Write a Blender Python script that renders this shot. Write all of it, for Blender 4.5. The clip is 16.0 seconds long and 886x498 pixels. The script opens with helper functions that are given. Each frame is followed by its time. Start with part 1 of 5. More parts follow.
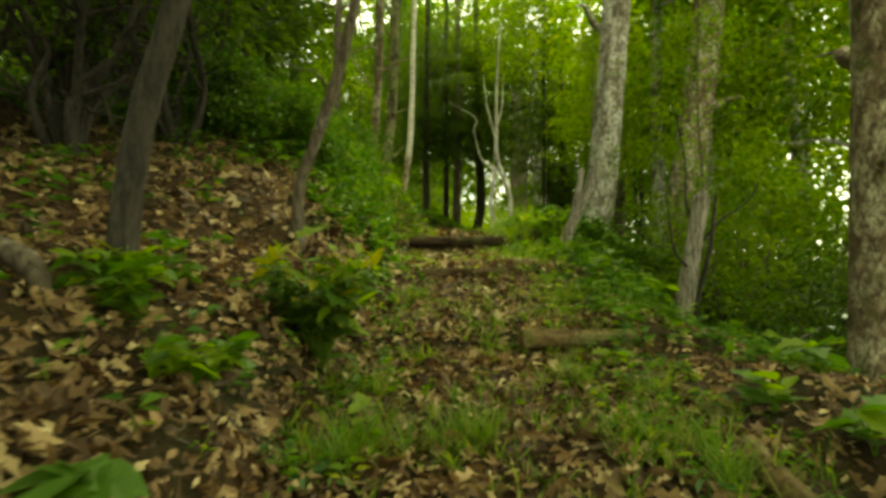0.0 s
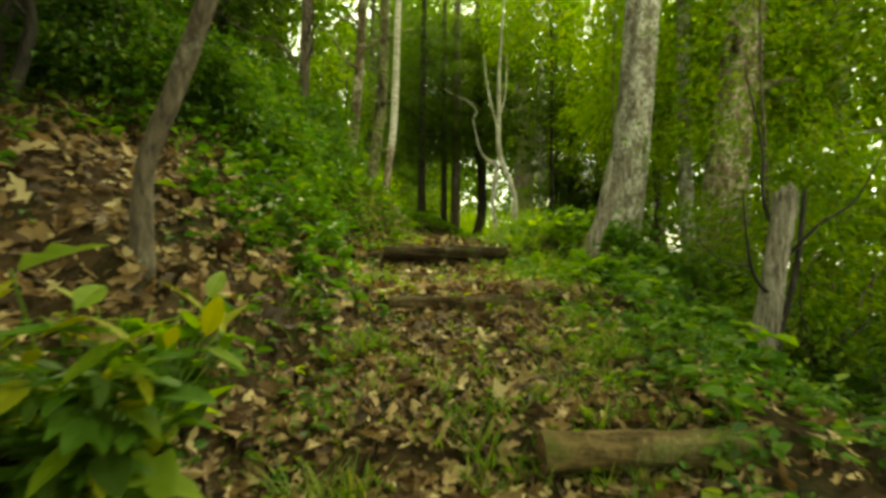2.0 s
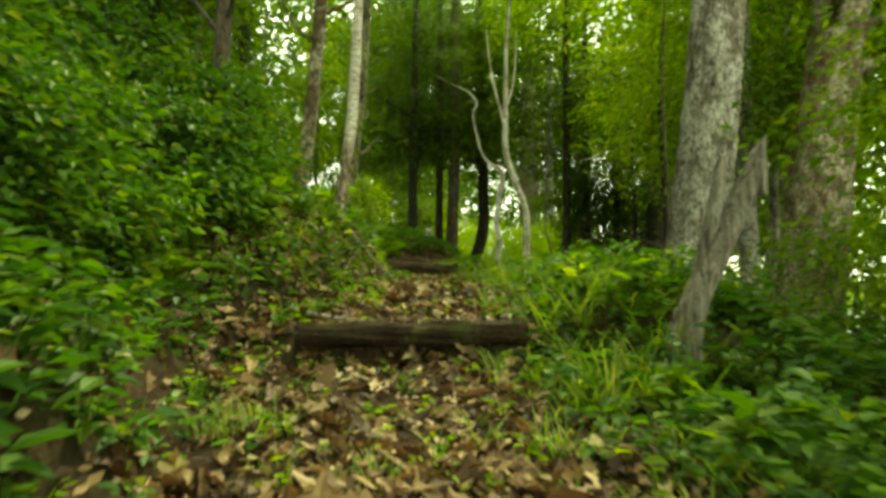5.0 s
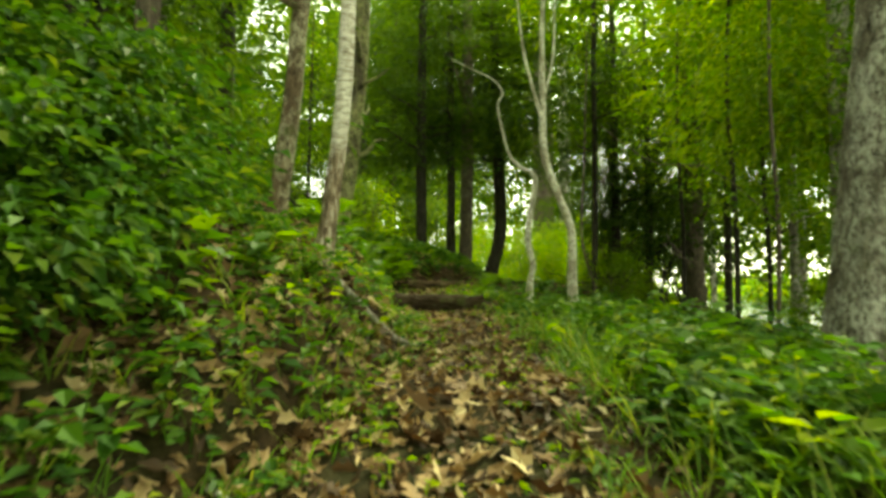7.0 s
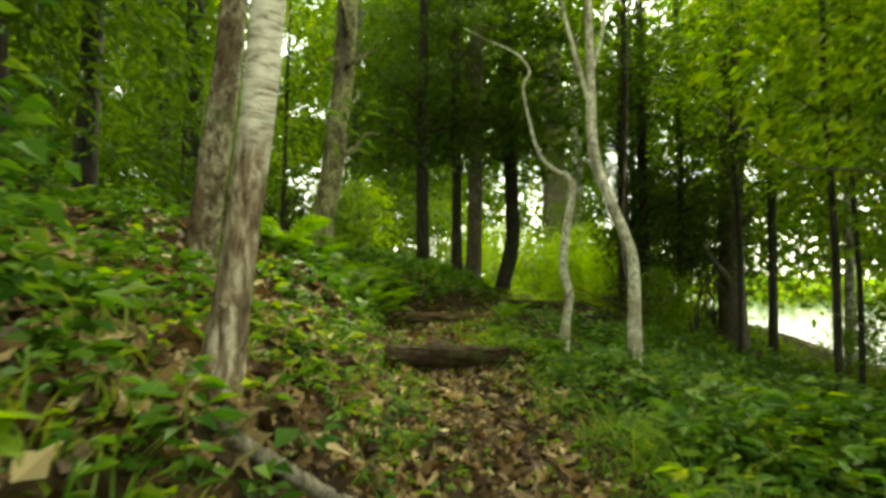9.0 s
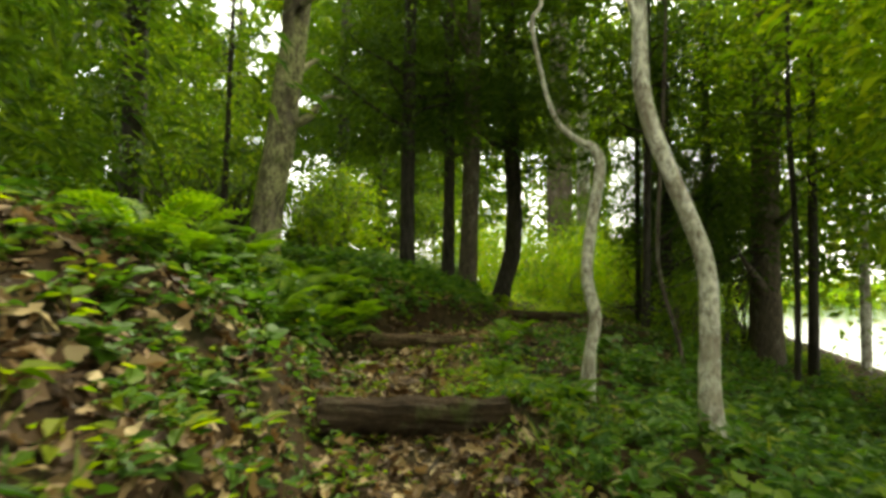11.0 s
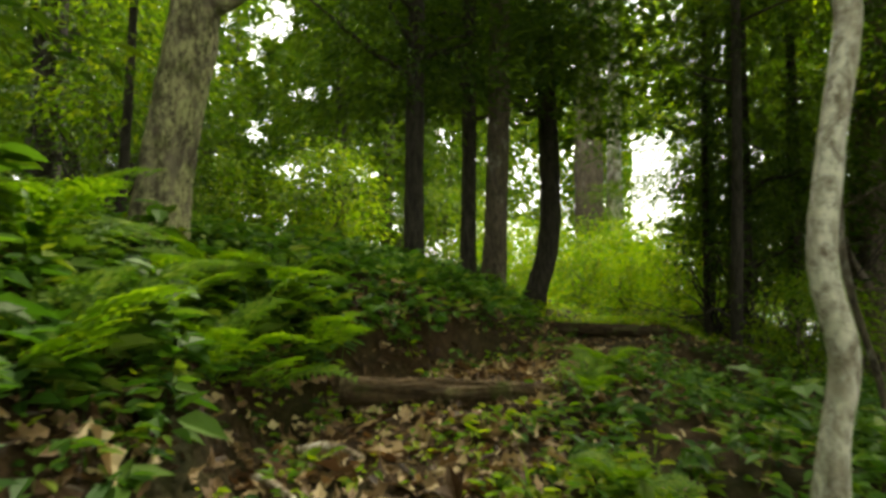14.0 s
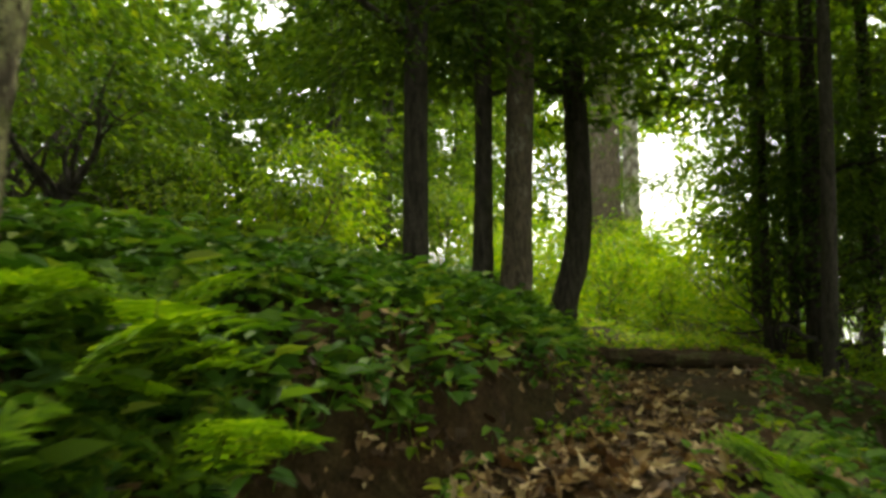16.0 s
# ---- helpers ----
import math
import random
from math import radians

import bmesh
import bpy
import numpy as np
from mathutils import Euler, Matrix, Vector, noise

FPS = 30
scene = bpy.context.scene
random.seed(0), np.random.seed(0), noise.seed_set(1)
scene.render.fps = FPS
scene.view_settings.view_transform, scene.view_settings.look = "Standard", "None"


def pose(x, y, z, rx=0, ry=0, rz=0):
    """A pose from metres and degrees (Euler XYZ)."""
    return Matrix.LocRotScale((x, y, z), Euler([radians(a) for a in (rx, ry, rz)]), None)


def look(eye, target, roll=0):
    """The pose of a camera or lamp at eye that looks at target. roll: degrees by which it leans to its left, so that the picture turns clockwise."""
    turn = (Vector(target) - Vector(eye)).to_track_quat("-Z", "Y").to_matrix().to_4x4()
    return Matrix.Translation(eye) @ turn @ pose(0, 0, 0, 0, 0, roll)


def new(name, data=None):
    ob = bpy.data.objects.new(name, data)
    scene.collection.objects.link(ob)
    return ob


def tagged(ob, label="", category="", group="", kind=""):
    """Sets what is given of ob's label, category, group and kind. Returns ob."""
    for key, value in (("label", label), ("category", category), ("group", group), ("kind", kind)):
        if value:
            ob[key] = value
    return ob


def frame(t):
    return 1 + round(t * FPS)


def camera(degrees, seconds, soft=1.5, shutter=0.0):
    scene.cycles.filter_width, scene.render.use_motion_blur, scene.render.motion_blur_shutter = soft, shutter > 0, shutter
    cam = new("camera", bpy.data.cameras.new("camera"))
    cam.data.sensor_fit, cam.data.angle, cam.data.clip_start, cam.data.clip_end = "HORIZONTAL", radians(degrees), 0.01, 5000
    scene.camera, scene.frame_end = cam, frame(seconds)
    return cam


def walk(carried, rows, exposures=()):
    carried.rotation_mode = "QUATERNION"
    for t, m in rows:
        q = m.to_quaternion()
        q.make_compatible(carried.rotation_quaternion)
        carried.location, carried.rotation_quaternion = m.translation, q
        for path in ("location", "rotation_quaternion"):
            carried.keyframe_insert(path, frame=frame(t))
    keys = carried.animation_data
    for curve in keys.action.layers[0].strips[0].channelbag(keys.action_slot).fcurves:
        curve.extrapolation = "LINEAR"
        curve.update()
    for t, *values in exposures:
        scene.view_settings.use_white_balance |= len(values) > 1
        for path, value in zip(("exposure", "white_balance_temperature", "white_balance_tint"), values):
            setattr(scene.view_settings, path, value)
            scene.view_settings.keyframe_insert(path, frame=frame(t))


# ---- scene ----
cam = camera(73.0, 16.0, soft=3.4, shutter=0.5)
# seconds, x, y, z, yaw, pitch, roll
PATH = [
    (0, 0.000, 0.000, 0.750, -1.89, 2.51, 0.35),
    (0.5, 0.075, 0.372, 0.772, -1.90, 2.42, 0.27),
    (1, 0.128, 0.757, 0.809, -1.73, 2.52, 0.17),
    (1.5, 0.172, 1.137, 0.852, -1.73, 2.93, 0.12),
    (2, 0.199, 1.524, 0.904, -1.65, 2.77, 0.06),
    (2.5, 0.262, 1.892, 0.973, -1.79, 3.18, -0.03),
    (3, 0.314, 2.267, 1.026, -1.70, 3.20, -0.04),
    (3.5, 0.371, 2.641, 1.041, -1.73, 3.26, -0.08),
    (4, 0.416, 3.035, 1.105, -1.65, 3.45, -0.01),
    (4.5, 0.444, 3.384, 1.198, -1.60, 3.55, -0.05),
    (5, 0.421, 3.756, 1.325, -1.45, 3.36, -0.08),
    (7.5, 0.257, 5.725, 1.821, -1.08, 3.00, 0.42),
    (8, 0.242, 6.125, 1.897, -1.10, 2.93, 0.43),
    (8.5, 0.234, 6.500, 1.944, -1.05, 2.65, 0.48),
    (9, 0.242, 6.927, 2.072, -1.07, 2.78, 0.31),
    (9.5, 0.247, 7.253, 2.066, -1.17, 3.29, -0.12),
    (10, 0.300, 7.623, 2.161, -1.12, 2.79, -0.14),
    (12.5, 0.524, 9.563, 2.075, -0.75, 2.89, -0.51),
    (13, 0.497, 9.882, 2.057, -0.32, 3.05, -0.39),
    (13.5, 0.422, 10.224, 2.083, -0.14, 3.04, -0.28),
    (14, 0.379, 10.525, 2.109, -0.10, 3.15, -0.21),
    (14.5, 0.343, 10.858, 2.139, -0.15, 3.30, -0.29),
    (15, 0.324, 11.153, 2.159, -0.19, 3.29, -0.46),
    (15.5, 0.286, 11.489, 2.173, -0.07, 3.33, -0.21),
    (16, 0.300, 11.850, 2.189, -0.08, 3.57, 0.25),
]
EXPOSURES = [(0.0, 1.6, 10800, -19), (3.5, 1.82, 10400, -19), (5.0, 1.83, 9400, -22), (7.5, 2.07, 9000, -19), (9.0, 2.0, 8400, -12), (10.0, 1.86, 8000, -6), (12.5, 1.86, 7550, 1), (16.0, 1.98, 7450, 3)]
walk(cam, [(t, pose(x, y, z, 90 + pitch, roll, yaw)) for t, x, y, z, yaw, pitch, roll in PATH], EXPOSURES)

# ---------------------------------------------------------------- world and light
world = bpy.data.worlds.new("overcast_sky")
scene.world = world
world.use_nodes = True
wn, wl = world.node_tree.nodes, world.node_tree.links
wn.clear()
sky = wn.new("ShaderNodeTexSky")
sky.sky_type, sky.sun_disc = "NISHITA", False
sky.sun_elevation, sky.sun_rotation = radians(53), radians(23)
sky.air_density, sky.dust_density, sky.ozone_density = 1.0, 3.0, 1.0
cloud = wn.new("ShaderNodeMix")
cloud.data_type = "RGBA"
cloud.inputs["Factor"].default_value = 0.65
cloud.inputs["B"].default_value = (11.0, 11.0, 10.6, 1)
wbg = wn.new("ShaderNodeBackground")
wbg.inputs["Strength"].default_value = 0.13
wout = wn.new("ShaderNodeOutputWorld")
wl.new(sky.outputs["Color"], cloud.inputs["A"])
wl.new(cloud.outputs["Result"], wbg.inputs["Color"])
wl.new(wbg.outputs["Background"], wout.inputs["Surface"])
sun = new("sun", bpy.data.lights.new("sun", "SUN"))
sun.data.energy, sun.data.angle, sun.data.color = 3.2, radians(14), (1.0, 0.95, 0.86)
sun.matrix_world = look((6, 14, 20), (0, 0, 0))

# ---------------------------------------------------------------- materials


def material(name, build):
    m = bpy.data.materials.new(name)
    m.use_nodes = True
    nt = m.node_tree
    nt.nodes.clear()
    out = nt.nodes.new("ShaderNodeOutputMaterial")
    nt.links.new(build(nt), out.inputs["Surface"])
    return m


def nd(nt, kind, **values):
    n = nt.nodes.new(kind)
    for key, v in values.items():
        n.inputs[key.replace("_", " ")].default_value = v
    return n


def ramp(nt, src, stops):
    r = nt.nodes.new("ShaderNodeValToRGB")
    while len(r.color_ramp.elements) < len(stops):
        r.color_ramp.elements.new(0.5)
    for el, (at, col) in zip(r.color_ramp.elements, stops):
        el.position, el.color = at, (*col, 1)
    nt.links.new(src, r.inputs["Fac"])
    return r.outputs["Color"]


def blend(nt, fac, a, b, mode="MIX"):
    n = nt.nodes.new("ShaderNodeMix")
    n.data_type, n.blend_type = "RGBA", mode
    for sock, v in ((n.inputs["Factor"], fac), (n.inputs["A"], a), (n.inputs["B"], b)):
        if isinstance(v, bpy.types.NodeSocket):
            nt.links.new(v, sock)
        elif isinstance(v, (int, float)):
            sock.default_value = v
        else:
            sock.default_value = (*v, 1)
    return n.outputs["Result"]


def coords(nt, scale=(1, 1, 1)):
    c = nt.nodes.new("ShaderNodeTexCoord")
    m = nd(nt, "ShaderNodeMapping", Scale=scale)
    nt.links.new(c.outputs["Object"], m.inputs["Vector"])
    return m.outputs["Vector"]


def noise_tex(nt, vec, scale, detail=6, rough=0.6, distortion=0.0):
    n = nd(nt, "ShaderNodeTexNoise", Scale=scale, Detail=detail, Roughness=rough, Distortion=distortion)
    nt.links.new(vec, n.inputs["Vector"])
    return n.outputs["Fac"]


def bumped(nt, height, strength, distance):
    b = nd(nt, "ShaderNodeBump", Strength=strength, Distance=distance)
    nt.links.new(height, b.inputs["Height"])
    return b.outputs["Normal"]


def surface(nt, color, rough=0.8, normal=None, spec=0.3):
    p = nd(nt, "ShaderNodeBsdfPrincipled", Roughness=rough)
    p.inputs["Specular IOR Level"].default_value = spec
    if isinstance(color, bpy.types.NodeSocket):
        nt.links.new(color, p.inputs["Base Color"])
    else:
        p.inputs["Base Color"].default_value = (*color, 1)
    if normal is not None:
        nt.links.new(normal, p.inputs["Normal"])
    return p.outputs["BSDF"]


def leaf_material(name, stops, through_color, share=0.4, rough=0.5, spec=0.35):
    """A thin leaf that light passes through; every leaf takes its own tone from stops."""
    def build(nt):
        geo = nt.nodes.new("ShaderNodeNewGeometry")
        vec = coords(nt)
        tone = ramp(nt, geo.outputs["Random Per Island"], stops)
        big = noise_tex(nt, vec, 0.9, 3)
        tone = blend(nt, 0.45, tone, ramp(nt, big, [(0.3, (0.45, 0.5, 0.4)), (0.7, (1.35, 1.3, 1.1))]), "MULTIPLY")
        front = surface(nt, tone, rough, spec=spec)
        tr = nt.nodes.new("ShaderNodeBsdfTranslucent")
        nt.links.new(blend(nt, 1.0, tone, through_color, "MULTIPLY"), tr.inputs["Color"])
        mix = nd(nt, "ShaderNodeMixShader", Fac=share)
        nt.links.new(front, mix.inputs[1])
        nt.links.new(tr.outputs["BSDF"], mix.inputs[2])
        return mix.outputs["Shader"]
    return material(name, build)


def bark_material(name, dark, light, lichen, lichen_at, stretch=0.22, scale=28, depth=0.02, moss=0.0, along=2):
    def build(nt):
        vec = coords(nt, (stretch, 1, 1) if along == 0 else (1, 1, stretch))
        plain = coords(nt)
        ridges = noise_tex(nt, vec, scale, 8, 0.65, 0.6)
        patch = noise_tex(nt, coords(nt, (1, 1, 0.6)), 6.0, 6, 0.7)
        spots = noise_tex(nt, coords(nt, (1, 1, 0.55)), 42.0, 5, 0.75)
        col = ramp(nt, ridges, [(0.32, dark), (0.62, light)])
        mask = ramp(nt, patch, [(lichen_at, (0, 0, 0)), (lichen_at + 0.12, (1, 1, 1))])
        mask = blend(nt, 1.0, mask, ramp(nt, spots, [(0.38, (0, 0, 0)), (0.55, (1, 1, 1))]), "MULTIPLY")
        col = blend(nt, mask, col, lichen)
        col = blend(nt, 0.5, col, ramp(nt, spots, [(0.33, (0.25, 0.22, 0.18)), (0.5, (1, 1, 1)), (0.7, (1.5, 1.5, 1.45))]), "MULTIPLY")
        if moss:
            col = blend(nt, ramp(nt, noise_tex(nt, plain, 7.0), [(0.62 - moss, (0, 0, 0)), (0.8 - moss, (1, 1, 1))]), col, (0.07, 0.085, 0.02))
        return surface(nt, col, 0.9, bumped(nt, ridges, 1.0, depth), 0.15)
    return material(name, build)


def soil(nt):
    vec = coords(nt)
    clods, grain = noise_tex(nt, vec, 14.0, 10, 0.7), noise_tex(nt, vec, 75.0, 6, 0.75)
    brown = ramp(nt, clods, [(0.3, (0.018, 0.011, 0.006)), (0.55, (0.062, 0.038, 0.018)), (0.75, (0.12, 0.077, 0.036))])
    mossy = ramp(nt, clods, [(0.3, (0.016, 0.018, 0.007)), (0.7, (0.065, 0.06, 0.024))])
    col = blend(nt, ramp(nt, noise_tex(nt, vec, 1.3), [(0.45, (0, 0, 0)), (0.62, (1, 1, 1))]), brown, mossy)
    col = blend(nt, 0.8, col, ramp(nt, grain, [(0.3, (0.35, 0.33, 0.3)), (0.55, (0.9, 0.9, 0.9)), (0.72, (2.0, 1.9, 1.7))]), "MULTIPLY")
    relief = blend(nt, 0.4, clods, grain)
    return surface(nt, col, 0.95, bumped(nt, relief, 1.0, 0.05), 0.1)


M_SOIL = material("soil", soil)
M_LITTER = leaf_material("dead_leaf", [(0.0, (0.026, 0.014, 0.007)), (0.3, (0.075, 0.042, 0.019)), (0.6, (0.165, 0.102, 0.047)), (0.85, (0.28, 0.195, 0.1)), (1.0, (0.46, 0.37, 0.22))],
    (1.0, 0.7, 0.4), 0.15, 0.65, 0.25)
M_GREEN = leaf_material("broad_leaf", [(0.0, (0.022, 0.065, 0.009)), (0.5, (0.057, 0.13, 0.017)), (0.85, (0.1, 0.18, 0.024)), (1.0, (0.16, 0.2, 0.03))], (1.4, 1.5, 0.55), 0.4, 0.55, 0.2)
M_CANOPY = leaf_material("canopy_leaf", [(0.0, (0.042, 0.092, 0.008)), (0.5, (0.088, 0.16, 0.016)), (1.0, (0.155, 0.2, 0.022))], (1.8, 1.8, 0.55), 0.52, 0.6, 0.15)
# needles and laurel; also the left far wood, where it stands in for shade
M_DARK = leaf_material("dark_needle_and_shaded_leaf", [(0.0, (0.018, 0.046, 0.007)), (0.6, (0.042, 0.08, 0.012)), (1.0, (0.075, 0.115, 0.016))], (1.8, 1.8, 0.5), 0.4, 0.6, 0.15)
# young leaves; also foliage whose sunlight is put into the colour
M_YELLOW = leaf_material("young_and_sunlit_leaf", [(0.0, (0.05, 0.12, 0.012)), (0.5, (0.115, 0.187, 0.017)), (1.0, (0.22, 0.25, 0.022))], (1.9, 2.1, 0.55), 0.5, 0.6, 0.15)
M_TIP = leaf_material("yellow_tip", [(0.0, (0.12, 0.17, 0.015)), (0.5, (0.21, 0.23, 0.02)), (1.0, (0.33, 0.3, 0.03))], (1.4, 1.3, 0.5), 0.45, 0.55, 0.2)
M_GRASS = leaf_material("grass_blade", [(0.0, (0.05, 0.11, 0.013)), (0.6, (0.1, 0.19, 0.022)), (1.0, (0.21, 0.22, 0.05))], (1.5, 1.5, 0.6), 0.45, 0.6, 0.2)
M_FERN = leaf_material("fern_leaf", [(0.0, (0.06, 0.13, 0.012)), (0.6, (0.125, 0.22, 0.02)), (1.0, (0.19, 0.265, 0.026))], (1.6, 1.7, 0.5), 0.5, 0.6, 0.15)
M_BARK = bark_material("grey_bark", (0.03, 0.025, 0.018), (0.2, 0.175, 0.135), (0.46, 0.45, 0.39), 0.43, 0.3, 34, 0.04, 0.03)
M_BARK_DARK = bark_material("dark_bark", (0.011, 0.01, 0.0085), (0.052, 0.045, 0.037), (0.1, 0.1, 0.08), 0.68)


def pale_bark(nt):
    vec = coords(nt)
    lines = noise_tex(nt, coords(nt, (1, 1, 5.5)), 14.0, 7, 0.72, 0.5)
    plates = noise_tex(nt, coords(nt, (1, 1, 0.28)), 34.0, 6, 0.7, 0.5)
    patch = noise_tex(nt, coords(nt, (1, 1, 0.7)), 7.0, 6, 0.7)
    rings = noise_tex(nt, coords(nt, (0.25, 0.25, 1)), 4.6, 3, 0.5, 0.2)
    smooth = ramp(nt, lines, [(0.36, (0.1, 0.075, 0.05)), (0.45, (0.36, 0.32, 0.25)), (0.56, (0.62, 0.59, 0.52))])
    rugged = ramp(nt, plates, [(0.36, (0.035, 0.024, 0.015)), (0.5, (0.2, 0.15, 0.1)), (0.64, (0.5, 0.45, 0.37))])
    split = nt.nodes.new("ShaderNodeSeparateXYZ")
    nt.links.new(vec, split.inputs["Vector"])
    low = nd(nt, "ShaderNodeMapRange")
    for key, v in (("From Min", 0.95), ("From Max", 0.35)):
        low.inputs[key].default_value = v
    nt.links.new(split.outputs["Z"], low.inputs["Value"])
    foot = blend(nt, 0.6, low.outputs["Result"], patch, "OVERLAY")
    col = blend(nt, ramp(nt, foot, [(0.35, (0, 0, 0)), (0.6, (1, 1, 1))]), smooth, rugged)
    col = blend(nt, ramp(nt, patch, [(0.56, (0, 0, 0)), (0.68, (0.6, 0.6, 0.6))]), col, (0.12, 0.085, 0.05))
    col = blend(nt, ramp(nt, rings, [(0.66, (0, 0, 0)), (0.7, (0.85, 0.85, 0.85))]), col, (0.03, 0.02, 0.013))
    return surface(nt, col, 0.85, bumped(nt, blend(nt, 0.5, lines, plates), 1.0, 0.014), 0.2)


M_BARK_PALE = material("pale_bark", pale_bark)
M_BARK_MOTTLED = bark_material("mottled_bark", (0.035, 0.022, 0.012), (0.17, 0.125, 0.08), (0.38, 0.35, 0.25), 0.46, 0.7, 16, 0.05, 0.08)
M_BARK_FURROWED = bark_material("furrowed_bark", (0.014, 0.01, 0.007), (0.19, 0.16, 0.115), (0.37, 0.36, 0.18), 0.42, 0.3, 15, 0.07, 0.05)
M_BARK_SAPLING = bark_material("sapling_bark", (0.13, 0.1, 0.065), (0.4, 0.37, 0.29), (0.58, 0.56, 0.47), 0.42, 0.7, 14, 0.012)
M_BARK_BROWN = bark_material("brown_bark", (0.028, 0.022, 0.016), (0.13, 0.105, 0.078), (0.22, 0.21, 0.17), 0.55, 0.25, 40, 0.02)
M_SNAG = bark_material("weathered_wood", (0.028, 0.022, 0.015), (0.33, 0.3, 0.25), (0.42, 0.41, 0.36), 0.55, 0.09, 46, 0.03)
M_LOG = bark_material("log_bark", (0.018, 0.012, 0.008), (0.068, 0.045, 0.025), (0.1, 0.09, 0.05), 0.55, 0.14, 36, 0.06, 0.06, 0)
M_LOG_PALE = bark_material("bare_log", (0.04, 0.027, 0.012), (0.16, 0.112, 0.05), (0.26, 0.22, 0.13), 0.52, 0.25, 22, 0.03, 0.13, 0)
M_LOG_BROWN = bark_material("brown_log_bark", (0.03, 0.02, 0.011), (0.12, 0.08, 0.042), (0.2, 0.16, 0.09), 0.55, 0.12, 36, 0.06, 0.05, 0)
M_CUT = material("cut_wood", lambda nt: surface(nt, ramp(nt, noise_tex(nt, coords(nt), 30.0), [(0.3, (0.05, 0.03, 0.016)), (0.7, (0.22, 0.13, 0.06))]), 0.9))
M_WATER = material("lake_water", lambda nt: surface(nt, (0.05, 0.07, 0.06), 0.12, bumped(nt, noise_tex(nt, coords(nt), 1.5), 0.3, 0.05), 0.5))

# ---------------------------------------------------------------- mesh helpers


def link(name, verts, faces, mat, parent=None, label="", smooth=False):
    me = bpy.data.meshes.new(name)
    me.from_pydata([tuple(v) for v in verts] if not isinstance(verts, np.ndarray) else verts.tolist(), [], faces if isinstance(faces, list) else faces.tolist())
    me.materials.append(mat)
    if smooth:
        me.polygons.foreach_set("use_smooth", [True] * len(me.polygons))
    ob = new(name, me)
    if parent is not None:
        ob.parent = parent
    if label:
        tagged(ob, label)
    return ob


def empty(name, x, y, z, label, category, group="", kind=""):
    ob = new(name)
    ob.empty_display_size = 0.1
    ob.location = (x, y, z)
    return tagged(ob, label, category, group, kind)


def interp(v, table):
    return np.interp(v, [p[0] for p in table], [p[1] for p in table])


# the trail: middle line, height of the tread, and the slopes beside it
MIDDLE = [(-6, 0.2), (0, 0.35), (3.4, 0.5), (4.9, 0.47), (6.4, 0.27), (7.4, 0.42), (8.5, 0.5), (9.8, 0.46), (11.3, 0.34), (12.6, 0.22), (13.1, 0.42), (13.5, 0.72), (13.9, 0.97), (14.4, 1.3), (15.5, 1.62), (16.4, 1.98), (20, 3.4), (30, 8.0)]
TREAD = [(-6, -0.7), (0, -0.05), (1.8, 0.14), (3.32, 0.29), (3.45, 0.39), (4.8, 0.71), (4.92, 0.81), (6.34, 1.0), (6.5, 1.13), (8.4, 1.3), (11.2, 1.42),
         (11.45, 1.54), (12.6, 1.56), (12.95, 1.63), (14.2, 1.6), (15, 1.62), (16.3, 1.57), (16.6, 1.6), (20, 1.66), (30, 1.6), (60, 0.5), (90, -2.5), (400, -4)]
WIDE = [(-6, 0.8), (3.4, 0.87), (4.6, 0.62), (6.4, 0.72), (7.4, 0.5), (8.4, 0.42), (30, 0.42)]  # from the middle to the foot of the bank
LEFT = [(0, 0), (0.07, 0.09), (0.22, 0.33), (0.45, 0.5), (0.8, 0.7), (1.5, 0.96), (3, 1.35), (6, 1.85), (12, 2.3), (40, 3.2), (400, 6.0)]
BEND = [(0, 0), (0.05, 0.17), (0.13, 0.31), (0.4, 0.37), (0.8, 0.4), (1.5, 0.5), (3, 0.68), (6, 0.9), (12, 1.4), (40, 2.0), (400, 3.6)]  # the lower, steeper bank
RIGHT = [(0, 0), (0.8, -0.03), (1.3, -0.2), (2, -0.5), (4, -1.2), (8, -2.4), (13, -4.2), (25, -6), (400, -8)]
SLOPE = [(0, 0.8), (2.1, 0.8), (3.2, 1.12), (4, 1.22), (5, 1.0)]  # how steep the left bank is along the trail
rng = np.random.default_rng(5)
_w = [(rng.uniform(-1, 1) * k, rng.uniform(-1, 1) * k, rng.uniform(0, 6.28), a) for k, a in ((2, 0.05), (2.5, 0.04), (4.5, 0.025), (6, 0.02), (11, 0.01), (14, 0.009), (22, 0.007), (28, 0.006)) for _ in range(2)]


